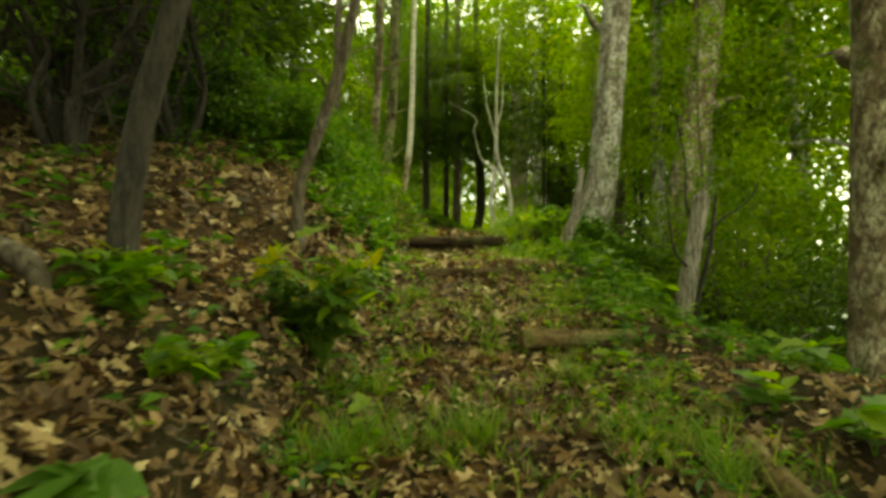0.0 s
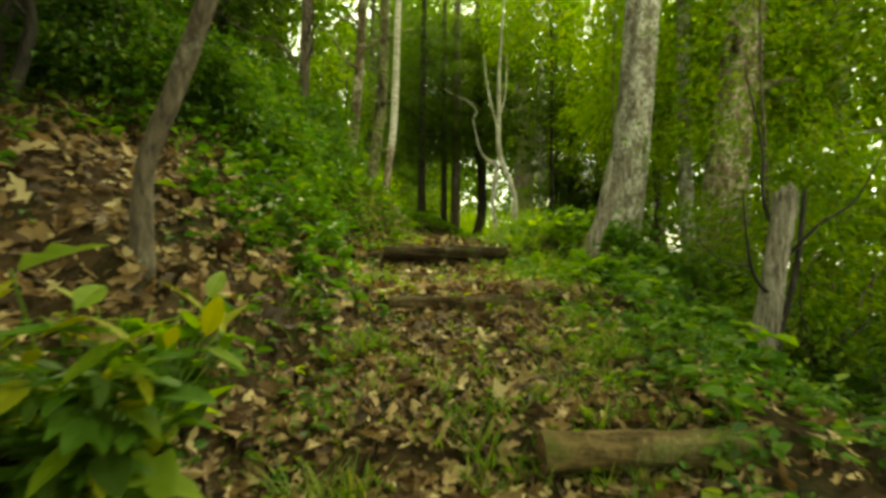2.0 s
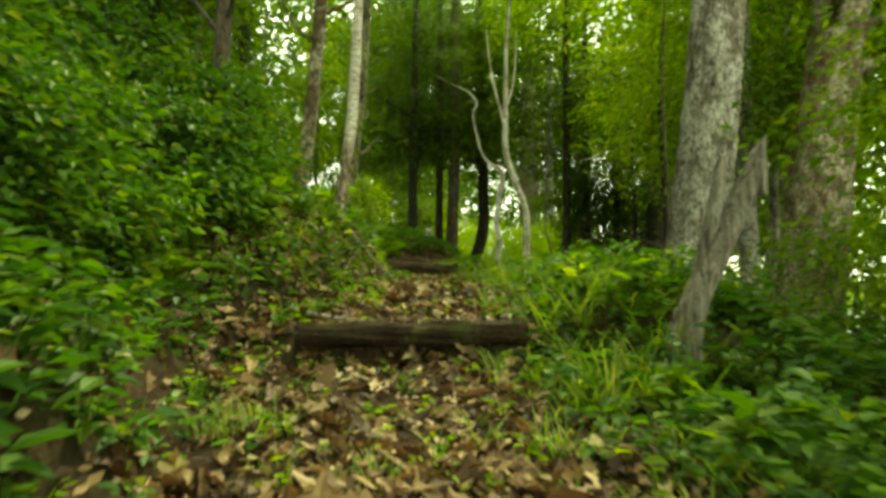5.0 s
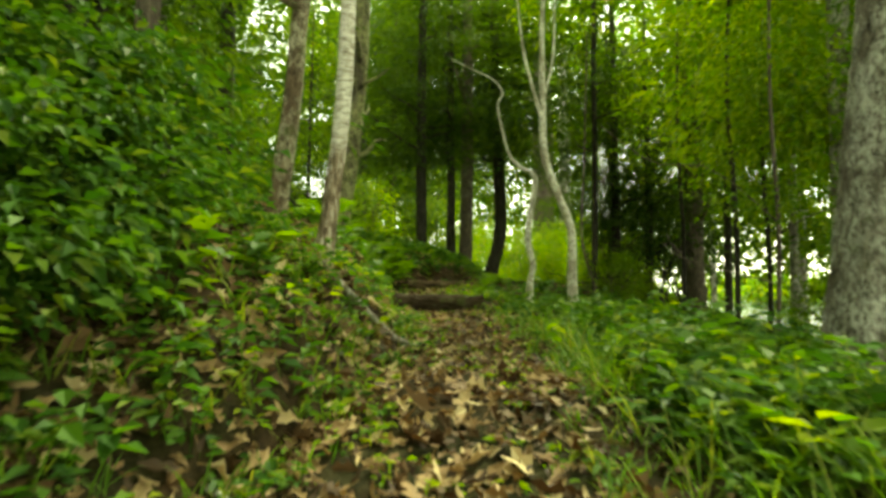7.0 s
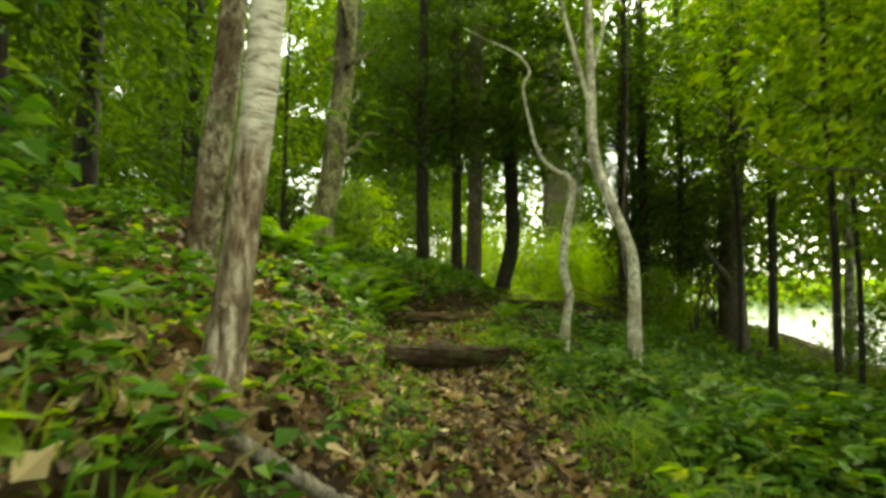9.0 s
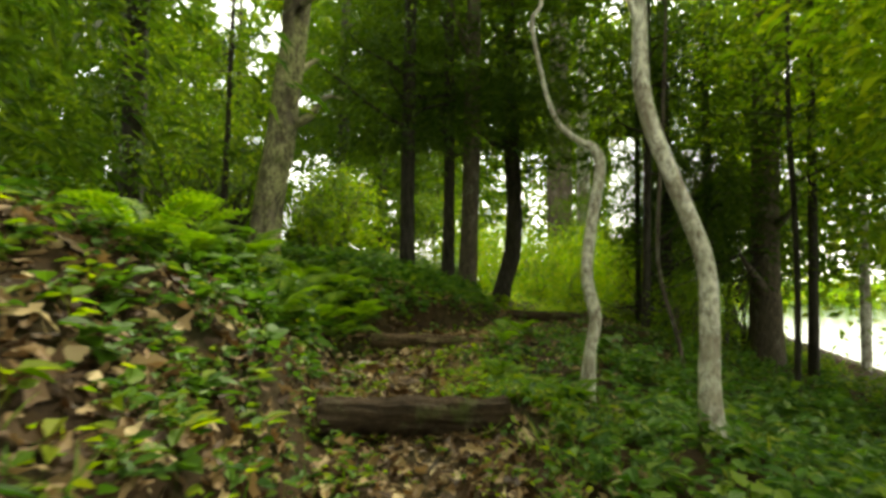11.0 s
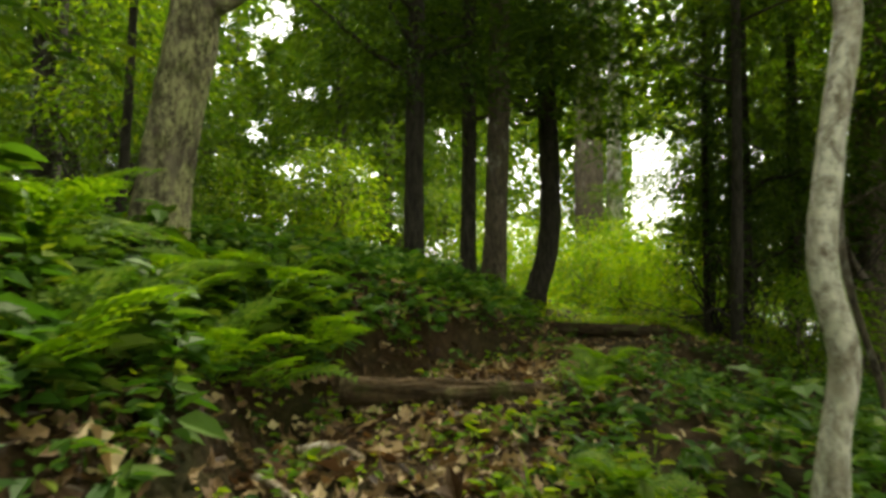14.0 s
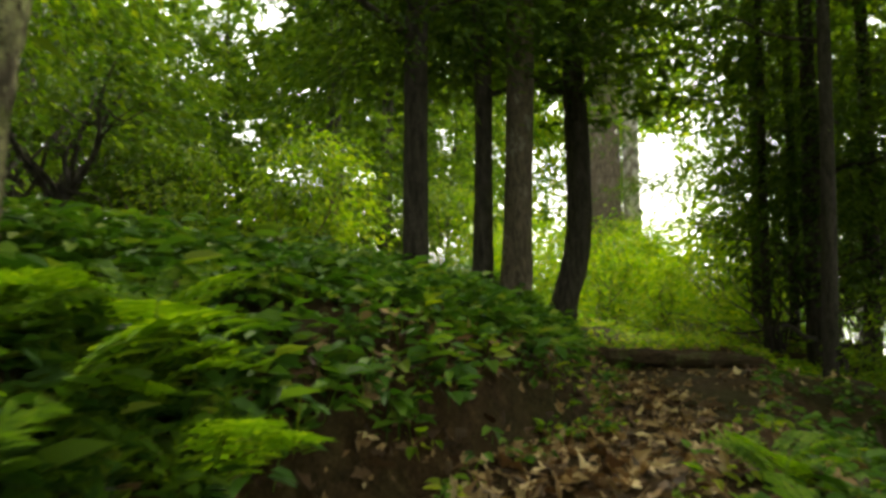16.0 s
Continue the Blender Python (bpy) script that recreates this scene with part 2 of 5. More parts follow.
def height(x, y):
    x, y = np.asarray(x, float), np.asarray(y, float)
    mid = interp(y, MIDDLE)
    left, right = mid - interp(y, WIDE) - x, x - mid - 0.55
    far = np.clip((y - 11.5) / 4, 0, 1)
    rise = (interp(left, LEFT) * (1 - far) + interp(left, BEND) * far) * interp(y, SLOPE) * np.clip(1.15 - (y - 40) / 60, 0.2, 1)
    rise = rise * (1 - 0.85 * np.clip((y - 15.7) / 1.1, 0, 1) * np.clip((x - 0.95) / 0.4, 0, 1))
    steep = 1.35 - 0.35 * np.clip((y - 4.5) / 2, 0, 1)
    fall = interp(right, RIGHT) * steep
    fall = fall - 0.17 * np.clip(y - 11, 0, 1) * np.clip(right / 0.4, 0, 1)
    fall = fall - 0.34 * np.clip((right - 0.45) / 0.7, 0, 1) * np.clip((y - 3.3) / 0.8, 0, 1) * np.clip((6.2 - y) / 0.9, 0, 1)
    rough = sum(a * np.sin(p * x + q * y + c) for p, q, c, a in _w)
    off = np.clip(np.maximum(left, right) / 0.5 + 0.35, 0.3, 1)
    return interp(y, TREAD) + np.where(left > 0, rise, 0) + np.where(right > 0, fall, 0) + rough * off


def grid_axis(pieces):
    out = []
    for a, b, step in pieces:
        out.extend(np.arange(a, b, step))
    return np.array(out + [pieces[-1][1]])


def build_ground():
    xs = grid_axis([(-400, -60, 40), (-60, -12, 4), (-12, -4, 0.5), (-4, 5, 0.07), (5, 14, 0.5), (14, 60, 4), (60, 400, 40)])
    ys = grid_axis([(-60, -8, 8), (-8, -1, 0.5), (-1, 19, 0.08), (19, 34, 0.6), (34, 100, 5), (100, 600, 50)])
    gx, gy = np.meshgrid(xs, ys)
    gz = height(gx, gy)
    verts = np.stack([gx.ravel(), gy.ravel(), gz.ravel()], 1)
    n = len(xs)
    i, j = np.meshgrid(np.arange(n - 1), np.arange(len(ys) - 1))
    a = (j * n + i).ravel()
    ob = link("ground", verts, np.stack([a, a + 1, a + n + 1, a + n], 1), M_SOIL, smooth=True)
    tagged(ob, "sloping woodland soil with a worn footpath and a cut bank", "ground", kind="structure")


build_ground()
water = link("water", [(9, 10, -2.2), (400, 10, -2.2), (400, 600, -2.2), (9, 600, -2.2)], [(0, 1, 2, 3)], M_WATER)
tagged(water, "pale lake water seen through the trees", "lake", kind="structure")


def frames_along(points):
    pts = np.array(points, float)
    tan = np.gradient(pts, axis=0)
    tan /= np.linalg.norm(tan, axis=1)[:, None]
    ref = np.array([0, 1.0, 0]) if abs(tan[0][1]) < 0.9 else np.array([1.0, 0, 0])
    us, vs = [], []
    for t in tan:
        u = ref - t * (ref @ t)
        u /= np.linalg.norm(u)
        us.append(u)
        vs.append(np.cross(t, u))
        ref = u
    return pts, np.array(us), np.array(vs)


def smooth_line(points, n):
    """n points on a soft curve through the given ones (x, y, z, radius)."""
    p = np.array(points, float)
    t = np.arange(len(p))
    out = []
    for s in np.linspace(0, len(p) - 1, n):
        k = min(int(s), len(p) - 2)
        f = s - k
        p0, p1, p2, p3 = p[max(k - 1, 0)], p[k], p[k + 1], p[min(k + 2, len(p) - 1)]
        out.append(0.5 * (2 * p1 + (p2 - p0) * f + (2 * p0 - 5 * p1 + 4 * p2 - p3) * f * f + (3 * p1 - p0 - 3 * p2 + p3) * f ** 3))
    return np.array(out)


def tube(points, n, sides, rough=0.06, seed=0, flare=0.0, lobes=5, ridge=0.0):
    """A rounded, knobbly stem along points (x, y, z, radius): verts and faces, closed at both ends."""
    r = np.random.default_rng(seed)
    line = smooth_line(points, n)
    pts, us, vs = frames_along(line[:, :3])
    ang = np.linspace(0, 2 * np.pi, sides, endpoint=False)
    ph = r.uniform(0, 6.28, 6)
    s = np.linspace(0, 1, n)[:, None]
    wob = 1 + rough * (np.sin(3 * ang + ph[0] + 5 * s) + 0.8 * np.sin(5 * ang + ph[1] - 9 * s) + 0.7 * np.sin(2 * ang + ph[2] + 17 * s)) + r.normal(0, rough * 0.45, (n, sides))
    if flare:
        low = np.exp(-np.arange(n) * (np.linalg.norm(pts[-1] - pts[0]) / n) / 0.16)[:, None]
        wob = wob * (1 + flare * low * (0.7 + 0.5 * np.sin(lobes * ang + ph[3])))
    if ridge:
        arc = np.arange(n)[:, None] * np.linalg.norm(pts[-1] - pts[0]) / n
        wave = np.sin(17 * ang + 1.5 * np.sin(6 * arc + ph[4]) + 3 * np.sin(2.1 * arc)) * np.sin(9 * arc + 2 * np.sin(3 * ang + ph[5])) + 0.6 * np.sin(11 * ang - 14 * arc)
        wob = wob + ridge * wave
    rad = np.maximum(line[:, 3], 0.001)[:, None] * wob
    v = pts[:, None] + us[:, None] * (rad * np.cos(ang))[..., None] + vs[:, None] * (rad * np.sin(ang))[..., None]
    v = v.reshape(-1, 3)
    i, j = np.meshgrid(np.arange(sides), np.arange(n - 1))
    a, b = (j * sides + i).ravel(), (j * sides + (i + 1) % sides).ravel()
    f = np.stack([a, b, b + sides, a + sides], 1).tolist()
    f += [list(range(sides))[::-1], list(range((n - 1) * sides, n * sides))]
    return v, f


def merge(pieces):
    verts, faces, base = [], [], 0
    for v, f in pieces:
        verts.append(np.asarray(v))
        faces += [[k + base for k in q] for q in f]
        base += len(v)
    return np.concatenate(verts), faces


def unit(v):
    return v / np.maximum(np.linalg.norm(v, axis=-1, keepdims=True), 1e-9)


def leaves(at, along, up, length, width, fold=0.2, droop=0.15, rows=1):
    """Leaf blades: at (n,3) their bases, along their way, up their faces. rows 1: a folded diamond; 2: a fuller, bent blade."""
    n = len(at)
    along = unit(along)
    side = unit(np.cross(along, up))
    up = np.cross(side, along)
    L, W = np.asarray(length).reshape(-1, 1) * np.ones((n, 1)), np.asarray(width).reshape(-1, 1) * np.ones((n, 1))
    if rows == 3:  # six corners round a fold
        tip = at + along * L - up * L * droop
        lift = up * W * fold
        a, b = at + along * L * 0.25 + lift, at + along * L * 0.62 + lift - up * L * droop * 0.4
        v = np.stack([at, a + side * W * 0.45, b + side * W * 0.4, tip, b - side * W * 0.4, a - side * W * 0.45], 1).reshape(-1, 3)
        k = np.arange(n)[:, None] * 6
        return v, np.concatenate([k + q for q in ([0, 1, 3], [1, 2, 3], [0, 3, 5], [3, 4, 5])])
    if rows == 1:
        tip = at + along * L - up * L * droop
        mid = at + along * L * 0.45 + up * W * fold
        v = np.stack([at, mid + side * W / 2, tip, mid - side * W / 2], 1).reshape(-1, 3)
        k = np.arange(n)[:, None] * 4
        return v, np.concatenate([k + [0, 1, 2], k + [0, 2, 3]])
    a = at + along * L * 0.28
    b = at + along * L * 0.68 - up * L * droop * 0.4
    tip = at + along * L - up * L * droop
    lift = up * W * fold
    v = np.stack([at, a + side * W * 0.46 + lift, a, a - side * W * 0.46 + lift, b + side * W * 0.4 + lift, b, b - side * W * 0.4 + lift, tip], 1).reshape(-1, 3)
    k = np.arange(n)[:, None] * 8
    quads = np.concatenate([k + [1, 4, 5, 2], k + [2, 5, 6, 3]]).tolist()
    tris = np.concatenate([k + [0, 1, 2], k + [0, 2, 3], k + [4, 7, 5], k + [5, 7, 6]]).tolist()
    return v, quads + tris


def rand_dirs(r, n, flat=1.0):
    d = r.normal(size=(n, 3))
    d[:, 2] *= flat
    return unit(d)


# ---------------------------------------------------------------- trees


def crown_mesh(name, seed, clumps, per, radius, low, high, leaf, mat, flat=0.45, spread=0.38, hollow=0.25, shape="round"):
    """Sprays of small leaves round a stem, more at the outside, with gaps between."""
    r = np.random.default_rng(seed)
    z = r.uniform(0, 1, clumps)
    a = r.uniform(0, 6.28, clumps)
    if shape == "cone":
        reach = radius * (1.05 - z) * r.uniform(0.3, 1, clumps)
    else:
        reach = radius * np.sqrt(np.clip(1.1 - (2 * z - 0.9) ** 2, 0.1, 1)) * np.maximum(r.uniform(0, 1, clumps) ** 0.6, hollow)
    c = np.stack([reach * np.cos(a), reach * np.sin(a), low + (high - low) * z - 0.12 * reach], 1)
    cc = np.repeat(c, per, 0)
    n = len(cc)
    off = r.normal(size=(n, 3)) * spread
    off[:, 2] *= flat
    if shape != "round":
        # boughs: long outwards, narrow across, drooping at their ends
        ra = np.repeat(a, per)
        run, across = off[:, 0] * 1.25, off[:, 1] * 0.55
        off = np.stack([run * np.cos(ra) - across * np.sin(ra), run * np.sin(ra) + across * np.cos(ra), off[:, 2] * 0.6 - 0.22 * run - 0.25 * np.abs(across)], 1)
    at = cc + off
    outward = unit(off + 0.4 * np.stack([np.cos(np.repeat(a, per)), np.sin(np.repeat(a, per)), np.zeros(n)], 1))
    along = unit(outward * [1, 1, 0.4] + rand_dirs(r, n) * 0.6 + [0, 0, -0.25])
    up = unit(rand_dirs(r, n) * 0.6 + [0, 0, 1])
    size = leaf * r.uniform(0.6, 1.25, n)
    v, f = leaves(at, along, up, size, size * (0.55 if shape == "round" else 0.26), 0.2, 0.2)
    me = bpy.data.meshes.new(name)
    me.from_pydata(v.tolist(), [], f.tolist())
    me.materials.append(mat)
    return me


CROWNS = {
    "broad": [crown_mesh("crown", s, 160, 30, 2.2, 1.3, 7.0, 0.17, M_CANOPY) for s in (1, 2, 3)],
    "light": [crown_mesh("crown", s, 80, 40, 1.5, 1.2, 6.0, 0.11, M_CANOPY, spread=0.32) for s in (4, 5)],
    "fir": [crown_mesh("crown", s, 140, 34, 2.2, 1.3, 7.0, 0.185, M_DARK, flat=0.22, spread=0.4, shape="cone") for s in (6, 7)],
    "hang": [crown_mesh("crown", s, 130, 84, 1.9, 1.4, 6.0, 0.105, M_DARK, flat=0.22, spread=0.38, hollow=0.1, shape="bough") for s in (37, 38)],
    # every other lake crown takes the paler leaf, sunlight put into its colour
    "lake": [crown_mesh("crown", s, 90, 44, 1.7, 1.0, 6.0, 0.14, M_CANOPY if s == 41 else M_YELLOW, spread=0.36) for s in (41, 42)],
    # clearing shrubs carry the open light in their pale leaf colour
    "bright": [crown_mesh("crown", s, 60, 34, 0.85, 0.15, 1.6, 0.1, M_YELLOW, spread=0.25) for s in (31, 32)],
    "laurel": [crown_mesh("crown", s, 32, 26, 0.95, 0.9, 2.2, 0.1, M_DARK, spread=0.22) for s in (33, 34)],
    "weed": [crown_mesh("crown", s, 64, 44, 0.46, 0.05, 0.72, 0.07, M_GREEN, spread=0.13) for s in (35, 36)],
    "bush": [crown_mesh("crown", s, 48, 34, 0.8, 0.25, 1.7, 0.1, M_CANOPY, spread=0.22) for s in (8, 9)],
}


def tree(x, y, stem, bark, label, crown=None, crown_at=(0, 0, 0), crown_scale=1.0, limbs=6, sides=16, rings=40, flare=0.5, seed=1, limb_from=0.35, rough=0.05, base=None, group="", extra=()):
    """A tree on the ground at x, y. stem: (dx, dy, height, radius) from the foot up."""
    r = np.random.default_rng(seed)
    z = float(height(x, y)) if base is None else base
    top = empty("tree", x, y, z, label, "tree", group)
    pts = [(stem[0][0], stem[0][1], stem[0][2] - 0.25, stem[0][3] * 1.05)] + list(stem)
    v, f = tube(pts, rings, sides, rough, seed, flare, 5, 0.035 if sides > 24 else 0.0)
    trunk = link("trunk", v, f, bark, top, smooth=True)
    line = smooth_line(stem, 40)
    for k in range(limbs):
        i = int(r.uniform(limb_from, 0.95) * 39)
        p = line[i]
        a, ln = r.uniform(0, 6.28), r.uniform(0.5, 1.6) * (1.3 - i / 40)
        d = np.array([math.cos(a), math.sin(a), r.uniform(0.1, 0.7)])
        q = [(*(p[:3] + d * ln * s + r.normal(0, 0.05, 3) * (s > 0)), max(p[3] * 0.4 * (1.1 - s), 0.004)) for s in (0, 0.35, 0.7, 1.0)]
        v, f = tube(q, 9, 6, 0.03, seed + k)
        link("limb", v, f, bark, trunk, smooth=True)
    for q in extra:
        v, f = tube(q, 8 * len(q), 8, 0.04, seed + 60)
        link("limb", v, f, bark, trunk, smooth=True)
    if crown:
        me = CROWNS[crown][seed % len(CROWNS[crown])]
        c = new("crown", me)
        c.parent = top
        c.location = crown_at
        c.rotation_euler = (0, 0, r.uniform(0, 6.28))
        c.scale = (crown_scale,) * 3
    return top


# trees beside the trail; several high crowns are unseen, added to shade the ground
# dark brown bark, which also carries the shade this trunk stands in
tree(-1.12, 2.25, [(0, 0, 0, 0.062), (0.03, 0, 0.35, 0.053), (0.08, 0.02, 0.7, 0.05), (0.19, 0.05, 1.2, 0.048), (0.25, 0.1, 2.2, 0.042), (0.35, 0.2, 3.5, 0.02)], M_BARK_DARK, "slender dark brown trunk rising from a leafy bank", "broad", (0.3, 0.2, 2.2), 0.7, seed=11, limbs=3, limb_from=0.75, flare=0.3)
tree(-0.72, 3.5, [(0, 0, 0, 0.04), (0.0, 0, 0.32, 0.033), (0.1, 0, 0.62, 0.033), (0.25, 0, 1.1, 0.032), (0.42, 0.1, 2.0, 0.03), (0.7, 0.3, 3.6, 0.012)], M_BARK_BROWN, "thin bowed brown tree on the bank beside the path", "broad", (0.6, 0.3, 2.4), 0.65, seed=12, limbs=3, limb_from=0.75, flare=0.25)
tree(2.36, 8.15, [(-0.06, 0, 0, 0.22), (0.05, 0, 0.6, 0.2), (0.2, 0, 1.8, 0.19), (0.4, 0.1, 3.5, 0.18), (0.7, 0.2, 6.0, 0.14), (0.9, 0.3, 10, 0.06)], M_BARK, "tall grey tree with lichen-spotted bark leaning slightly", "lake", (0.5, 0, 4.4), 1.1, seed=13, limbs=8, sides=44, rings=150, limb_from=0.5)
tree(4.15, 9.6, [(0, 0, 0, 0.32), (0.05, 0, 0.8, 0.28), (0.3, 0, 2.5, 0.26), (0.7, 0.1, 5, 0.22), (1.0, 0.2, 10, 0.1)], M_BARK_MOTTLED, "thick grey-brown tree with flaking lichen bark", "lake", (0.8, 0, 5.0), 1.0, seed=14, limbs=8, sides=44, rings=150, limb_from=0.5)
tree(2.72, 3.55, [(0, 0, 0, 0.18), (0.0, 0, 0.4, 0.15), (0.04, 0, 1.2, 0.14), (0.08, 0, 2.5, 0.13), (0.15, 0, 6, 0.08)], M_BARK_MOTTLED, "grey mottled tree with a knotted flaring foot", "broad", (0.1, 0, 3.2), 0.8, seed=15, limbs=5, sides=44, rings=130, limb_from=0.6, flare=0.8)
tree(-0.29, 8.43, [(-0.02, 0, -0.25, 0.064), (0, 0, 0, 0.058), (0.025, 0, 0.2, 0.05), (0.055, 0, 0.42, 0.044), (0.105, 0, 0.85, 0.041), (0.13, 0, 1.3, 0.039), (0.16, 0, 2.2, 0.036), (0.22, 0, 4, 0.028), (0.3, 0, 7, 0.012)], M_BARK_PALE, "slender pale-barked tree with dark knots on the bank", "light", (0.3, 0, 4.2), 0.9, seed=16, limbs=3, sides=24, rings=110, limb_from=0.8, base=1.76)
tree(-0.95, 10.0, [(0, 0, 0, 0.085), (0.08, 0, 0.6, 0.072), (0.17, 0, 1.4, 0.07), (0.25, 0, 3, 0.06), (0.3, 0, 7, 0.03)], M_BARK_MOTTLED, "brown tree with shaggy bark on the slope", "broad", (0.2, 0, 3.2), 0.95, seed=17, limbs=6, sides=20, rings=60, limb_from=0.5)
tree(-0.95, 13.3, [(0, 0, 0, 0.145), (0.05, 0, 0.5, 0.115), (0.17, 0, 1.3, 0.11), (0.3, 0, 3, 0.1), (0.4, 0, 8, 0.06)], M_BARK_FURROWED, "stout grey tree with furrowed bark above the bank", "broad", (0.3, 0.2, 4.4), 1.0, seed=18, limbs=8, sides=40, rings=120, limb_from=0.45)
tree(-1.3, 8.5, [(0, 0, 0, 0.07), (0.06, 0, 1.0, 0.06), (0.12, 0, 3, 0.05), (0.2, 0, 7, 0.02)], M_BARK_BROWN, "straight thin brown tree among bank weeds", "broad", (0, 0, 3.4), 0.8, seed=19, limbs=5, sides=14)
tree(1.63, 11.0, [(0, 0, 0, 0.056), (-0.01, 0, 0.25, 0.045), (-0.005, 0, 0.5, 0.041), (-0.015, 0.02, 0.78, 0.04), (-0.14, 0.05, 1.14, 0.038), (-0.24, 0.1, 1.5, 0.036), (-0.24, 0.15, 2.0, 0.033), (-0.2, 0.3, 3.0, 0.024), (-0.1, 0.4, 4.2, 0.012)], M_BARK_SAPLING, "crooked pale sapling with a forked top beside the path", "light", (-0.2, 0.4, 2.6), 0.5, seed=20, limbs=0, limb_from=0.7, extra=[[(-0.24, 0.12, 1.8, 0.02), (-0.33, 0.15, 2.15, 0.017), (-0.42, 0.2, 2.6, 0.013), (-0.47, 0.2, 3.1, 0.008)], [(-0.22, 0.16, 2.1, 0.016), (-0.12, 0.2, 2.5, 0.012), (-0.09, 0.2, 3.1, 0.006)]], base=1.46, rings=60, flare=0.2)
tree(1.38, 12.1, [(0, 0, 0, 0.05), (0.02, 0, 0.25, 0.037), (0.05, 0, 0.45, 0.037), (0.0, 0, 0.7, 0.036), (0.03, 0, 1.0, 0.035), (0.09, 0, 1.36, 0.034), (0.06, 0, 1.48, 0.032), (0.0, 0, 1.53, 0.02)], M_BARK_SAPLING, "spindly pale sapling with a sharp crook in its stem", seed=21, limbs=0, limb_from=0.6, extra=[[(0.05, 0, 1.49, 0.022), (-0.1, 0, 1.58, 0.019), (-0.2, 0, 1.71, 0.015), (-0.27, 0, 1.95, 0.013), (-0.33, 0, 2.28, 0.012), (-0.27, 0, 2.42, 0.011), (-0.38, 0, 2.58, 0.009), (-0.62, 0.05, 2.72, 0.006), (-0.85, 0.1, 2.86, 0.004)]], base=1.46, rings=90, flare=0.2)
tree(0.95, 17.1, [(0, 0, 0, 0.14), (0.04, 0, 1.5, 0.12), (0.08, 0, 4, 0.105), (0.1, 0, 9, 0.04)], M_BARK_BROWN, "straight grey-brown trunk standing against the light", "hang", (0.1, 0.6, 1.1), 0.85, seed=22, limbs=6, limb_from=0.52)
tree(0.66, 17.2, [(0, 0, 0, 0.1), (0.02, 0, 1.5, 0.08), (0.02, 0, 4, 0.07), (0.1, 0, 9, 0.03)], M_BARK_DARK, "dark straight conifer trunk on the bank top", "hang", (-0.2, 0, 0.8), 0.85, seed=23, limbs=10, limb_from=0.38)
tree(1.56, 18.25, [(0, 0, 0, 0.17), (0.06, 0, 0.3, 0.145), (0.17, 0, 0.7, 0.138), (0.22, 0, 1.3, 0.132), (0.2, 0, 2.2, 0.125), (0.15, 0, 4, 0.1), (0.1, 0, 9, 0.04)], M_BARK_DARK, "dark conifer trunk with a swept foot", "hang", (0.2, 0.6, 1.3), 0.95, seed=24, limbs=5, limb_from=0.64)
tree(0.1, 16.5, [(0, 0, 0, 0.11), (0, 0, 1.5, 0.092), (0.03, 0, 4, 0.08), (0.1, 0, 9, 0.03)], M_BARK_DARK, "dark upright conifer trunk on the bank top", "hang", (-0.3, 0, 0.5), 0.95, seed=25, limbs=8, limb_from=0.38)
tree(6.1, 18.5, [(0, 0, 0, 0.27), (0, 0, 2, 0.23), (0.1, 0, 6, 0.2), (0.1, 0, 10, 0.1)], M_BARK_BROWN, "thick dark trunk near the lake shore", "fir", (0, 0, 1.5), 1.1, seed=26, limbs=8, limb_from=0.2)
tree(6.75, 18.3, [(0, 0, 0, 0.09), (0.05, 0, 3, 0.07), (0.1, 0, 8, 0.03)], M_BARK_DARK, "thin dark trunk near the lake shore", "light", (0, 0, 2.4), 1.0, seed=27, limbs=4)
tree(4.25, 26.2, [(0, 0, 0, 0.4), (0, 0, 3, 0.36), (0, 0, 9, 0.25)], M_BARK_BROWN, "broad grey-brown trunk at the edge of the clearing", None, seed=28, limbs=3, limb_from=0.7)
tree(5.25, 27.3, [(0, 0, 0, 0.25), (0, 0, 3, 0.22), (0, 0, 9, 0.12)], M_BARK, "pale trunk at the edge of the clearing", None, seed=29, limbs=3, limb_from=0.7)
for k, (tx, ty, rad) in enumerate([(3.95, 18.6, 0.05), (4.3, 18.3, 0.1), (4.42, 18.9, 0.06), (5.1, 18.6, 0.09), (4.8, 20.5, 0.08)]):
    tree(tx, ty, [(0, 0, 0, rad), (0.02 * k, 0, 2, rad * 0.9), (0.05, 0, 7, rad * 0.4)], M_BARK_DARK, "dark slim conifer trunk in a shady cluster", "hang" if k else None, (0, 0, 0.45), 0.6 if k == 0 else 0.85, seed=40 + k, limbs=7, limb_from=0.1, sides=10, group="shady conifer cluster")

tree(-1.55, 14.1, [(0, 0, 0, 0.03), (0.03, 0, 1.0, 0.026), (0.06, 0, 2.2, 0.02), (0.1, 0, 3.4, 0.008)], M_BARK_DARK, "slim young tree behind the furrowed trunk", "light", (0, 0, 0.1), 0.55, seed=31, limbs=4, limb_from=0.45, sides=10)
for k, (tx, ty, tall) in enumerate([(3.75, 12.1, 5.2), (4.75, 13.2, 6.0), (4.2, 14.6, 6.2)]):
    tree(tx, ty, [(0, 0, 0, 0.035), (0.03, 0, 1.6, 0.03), (-0.02, 0, 3.4, 0.024), (0.08, 0, tall, 0.01)], M_BARK_DARK, "thin dark sapling on the slope above the lake", "light", (0, 0, 1.6), 0.62, seed=32 + k, limbs=4, limb_from=0.5, sides=10, group="saplings above the lake")

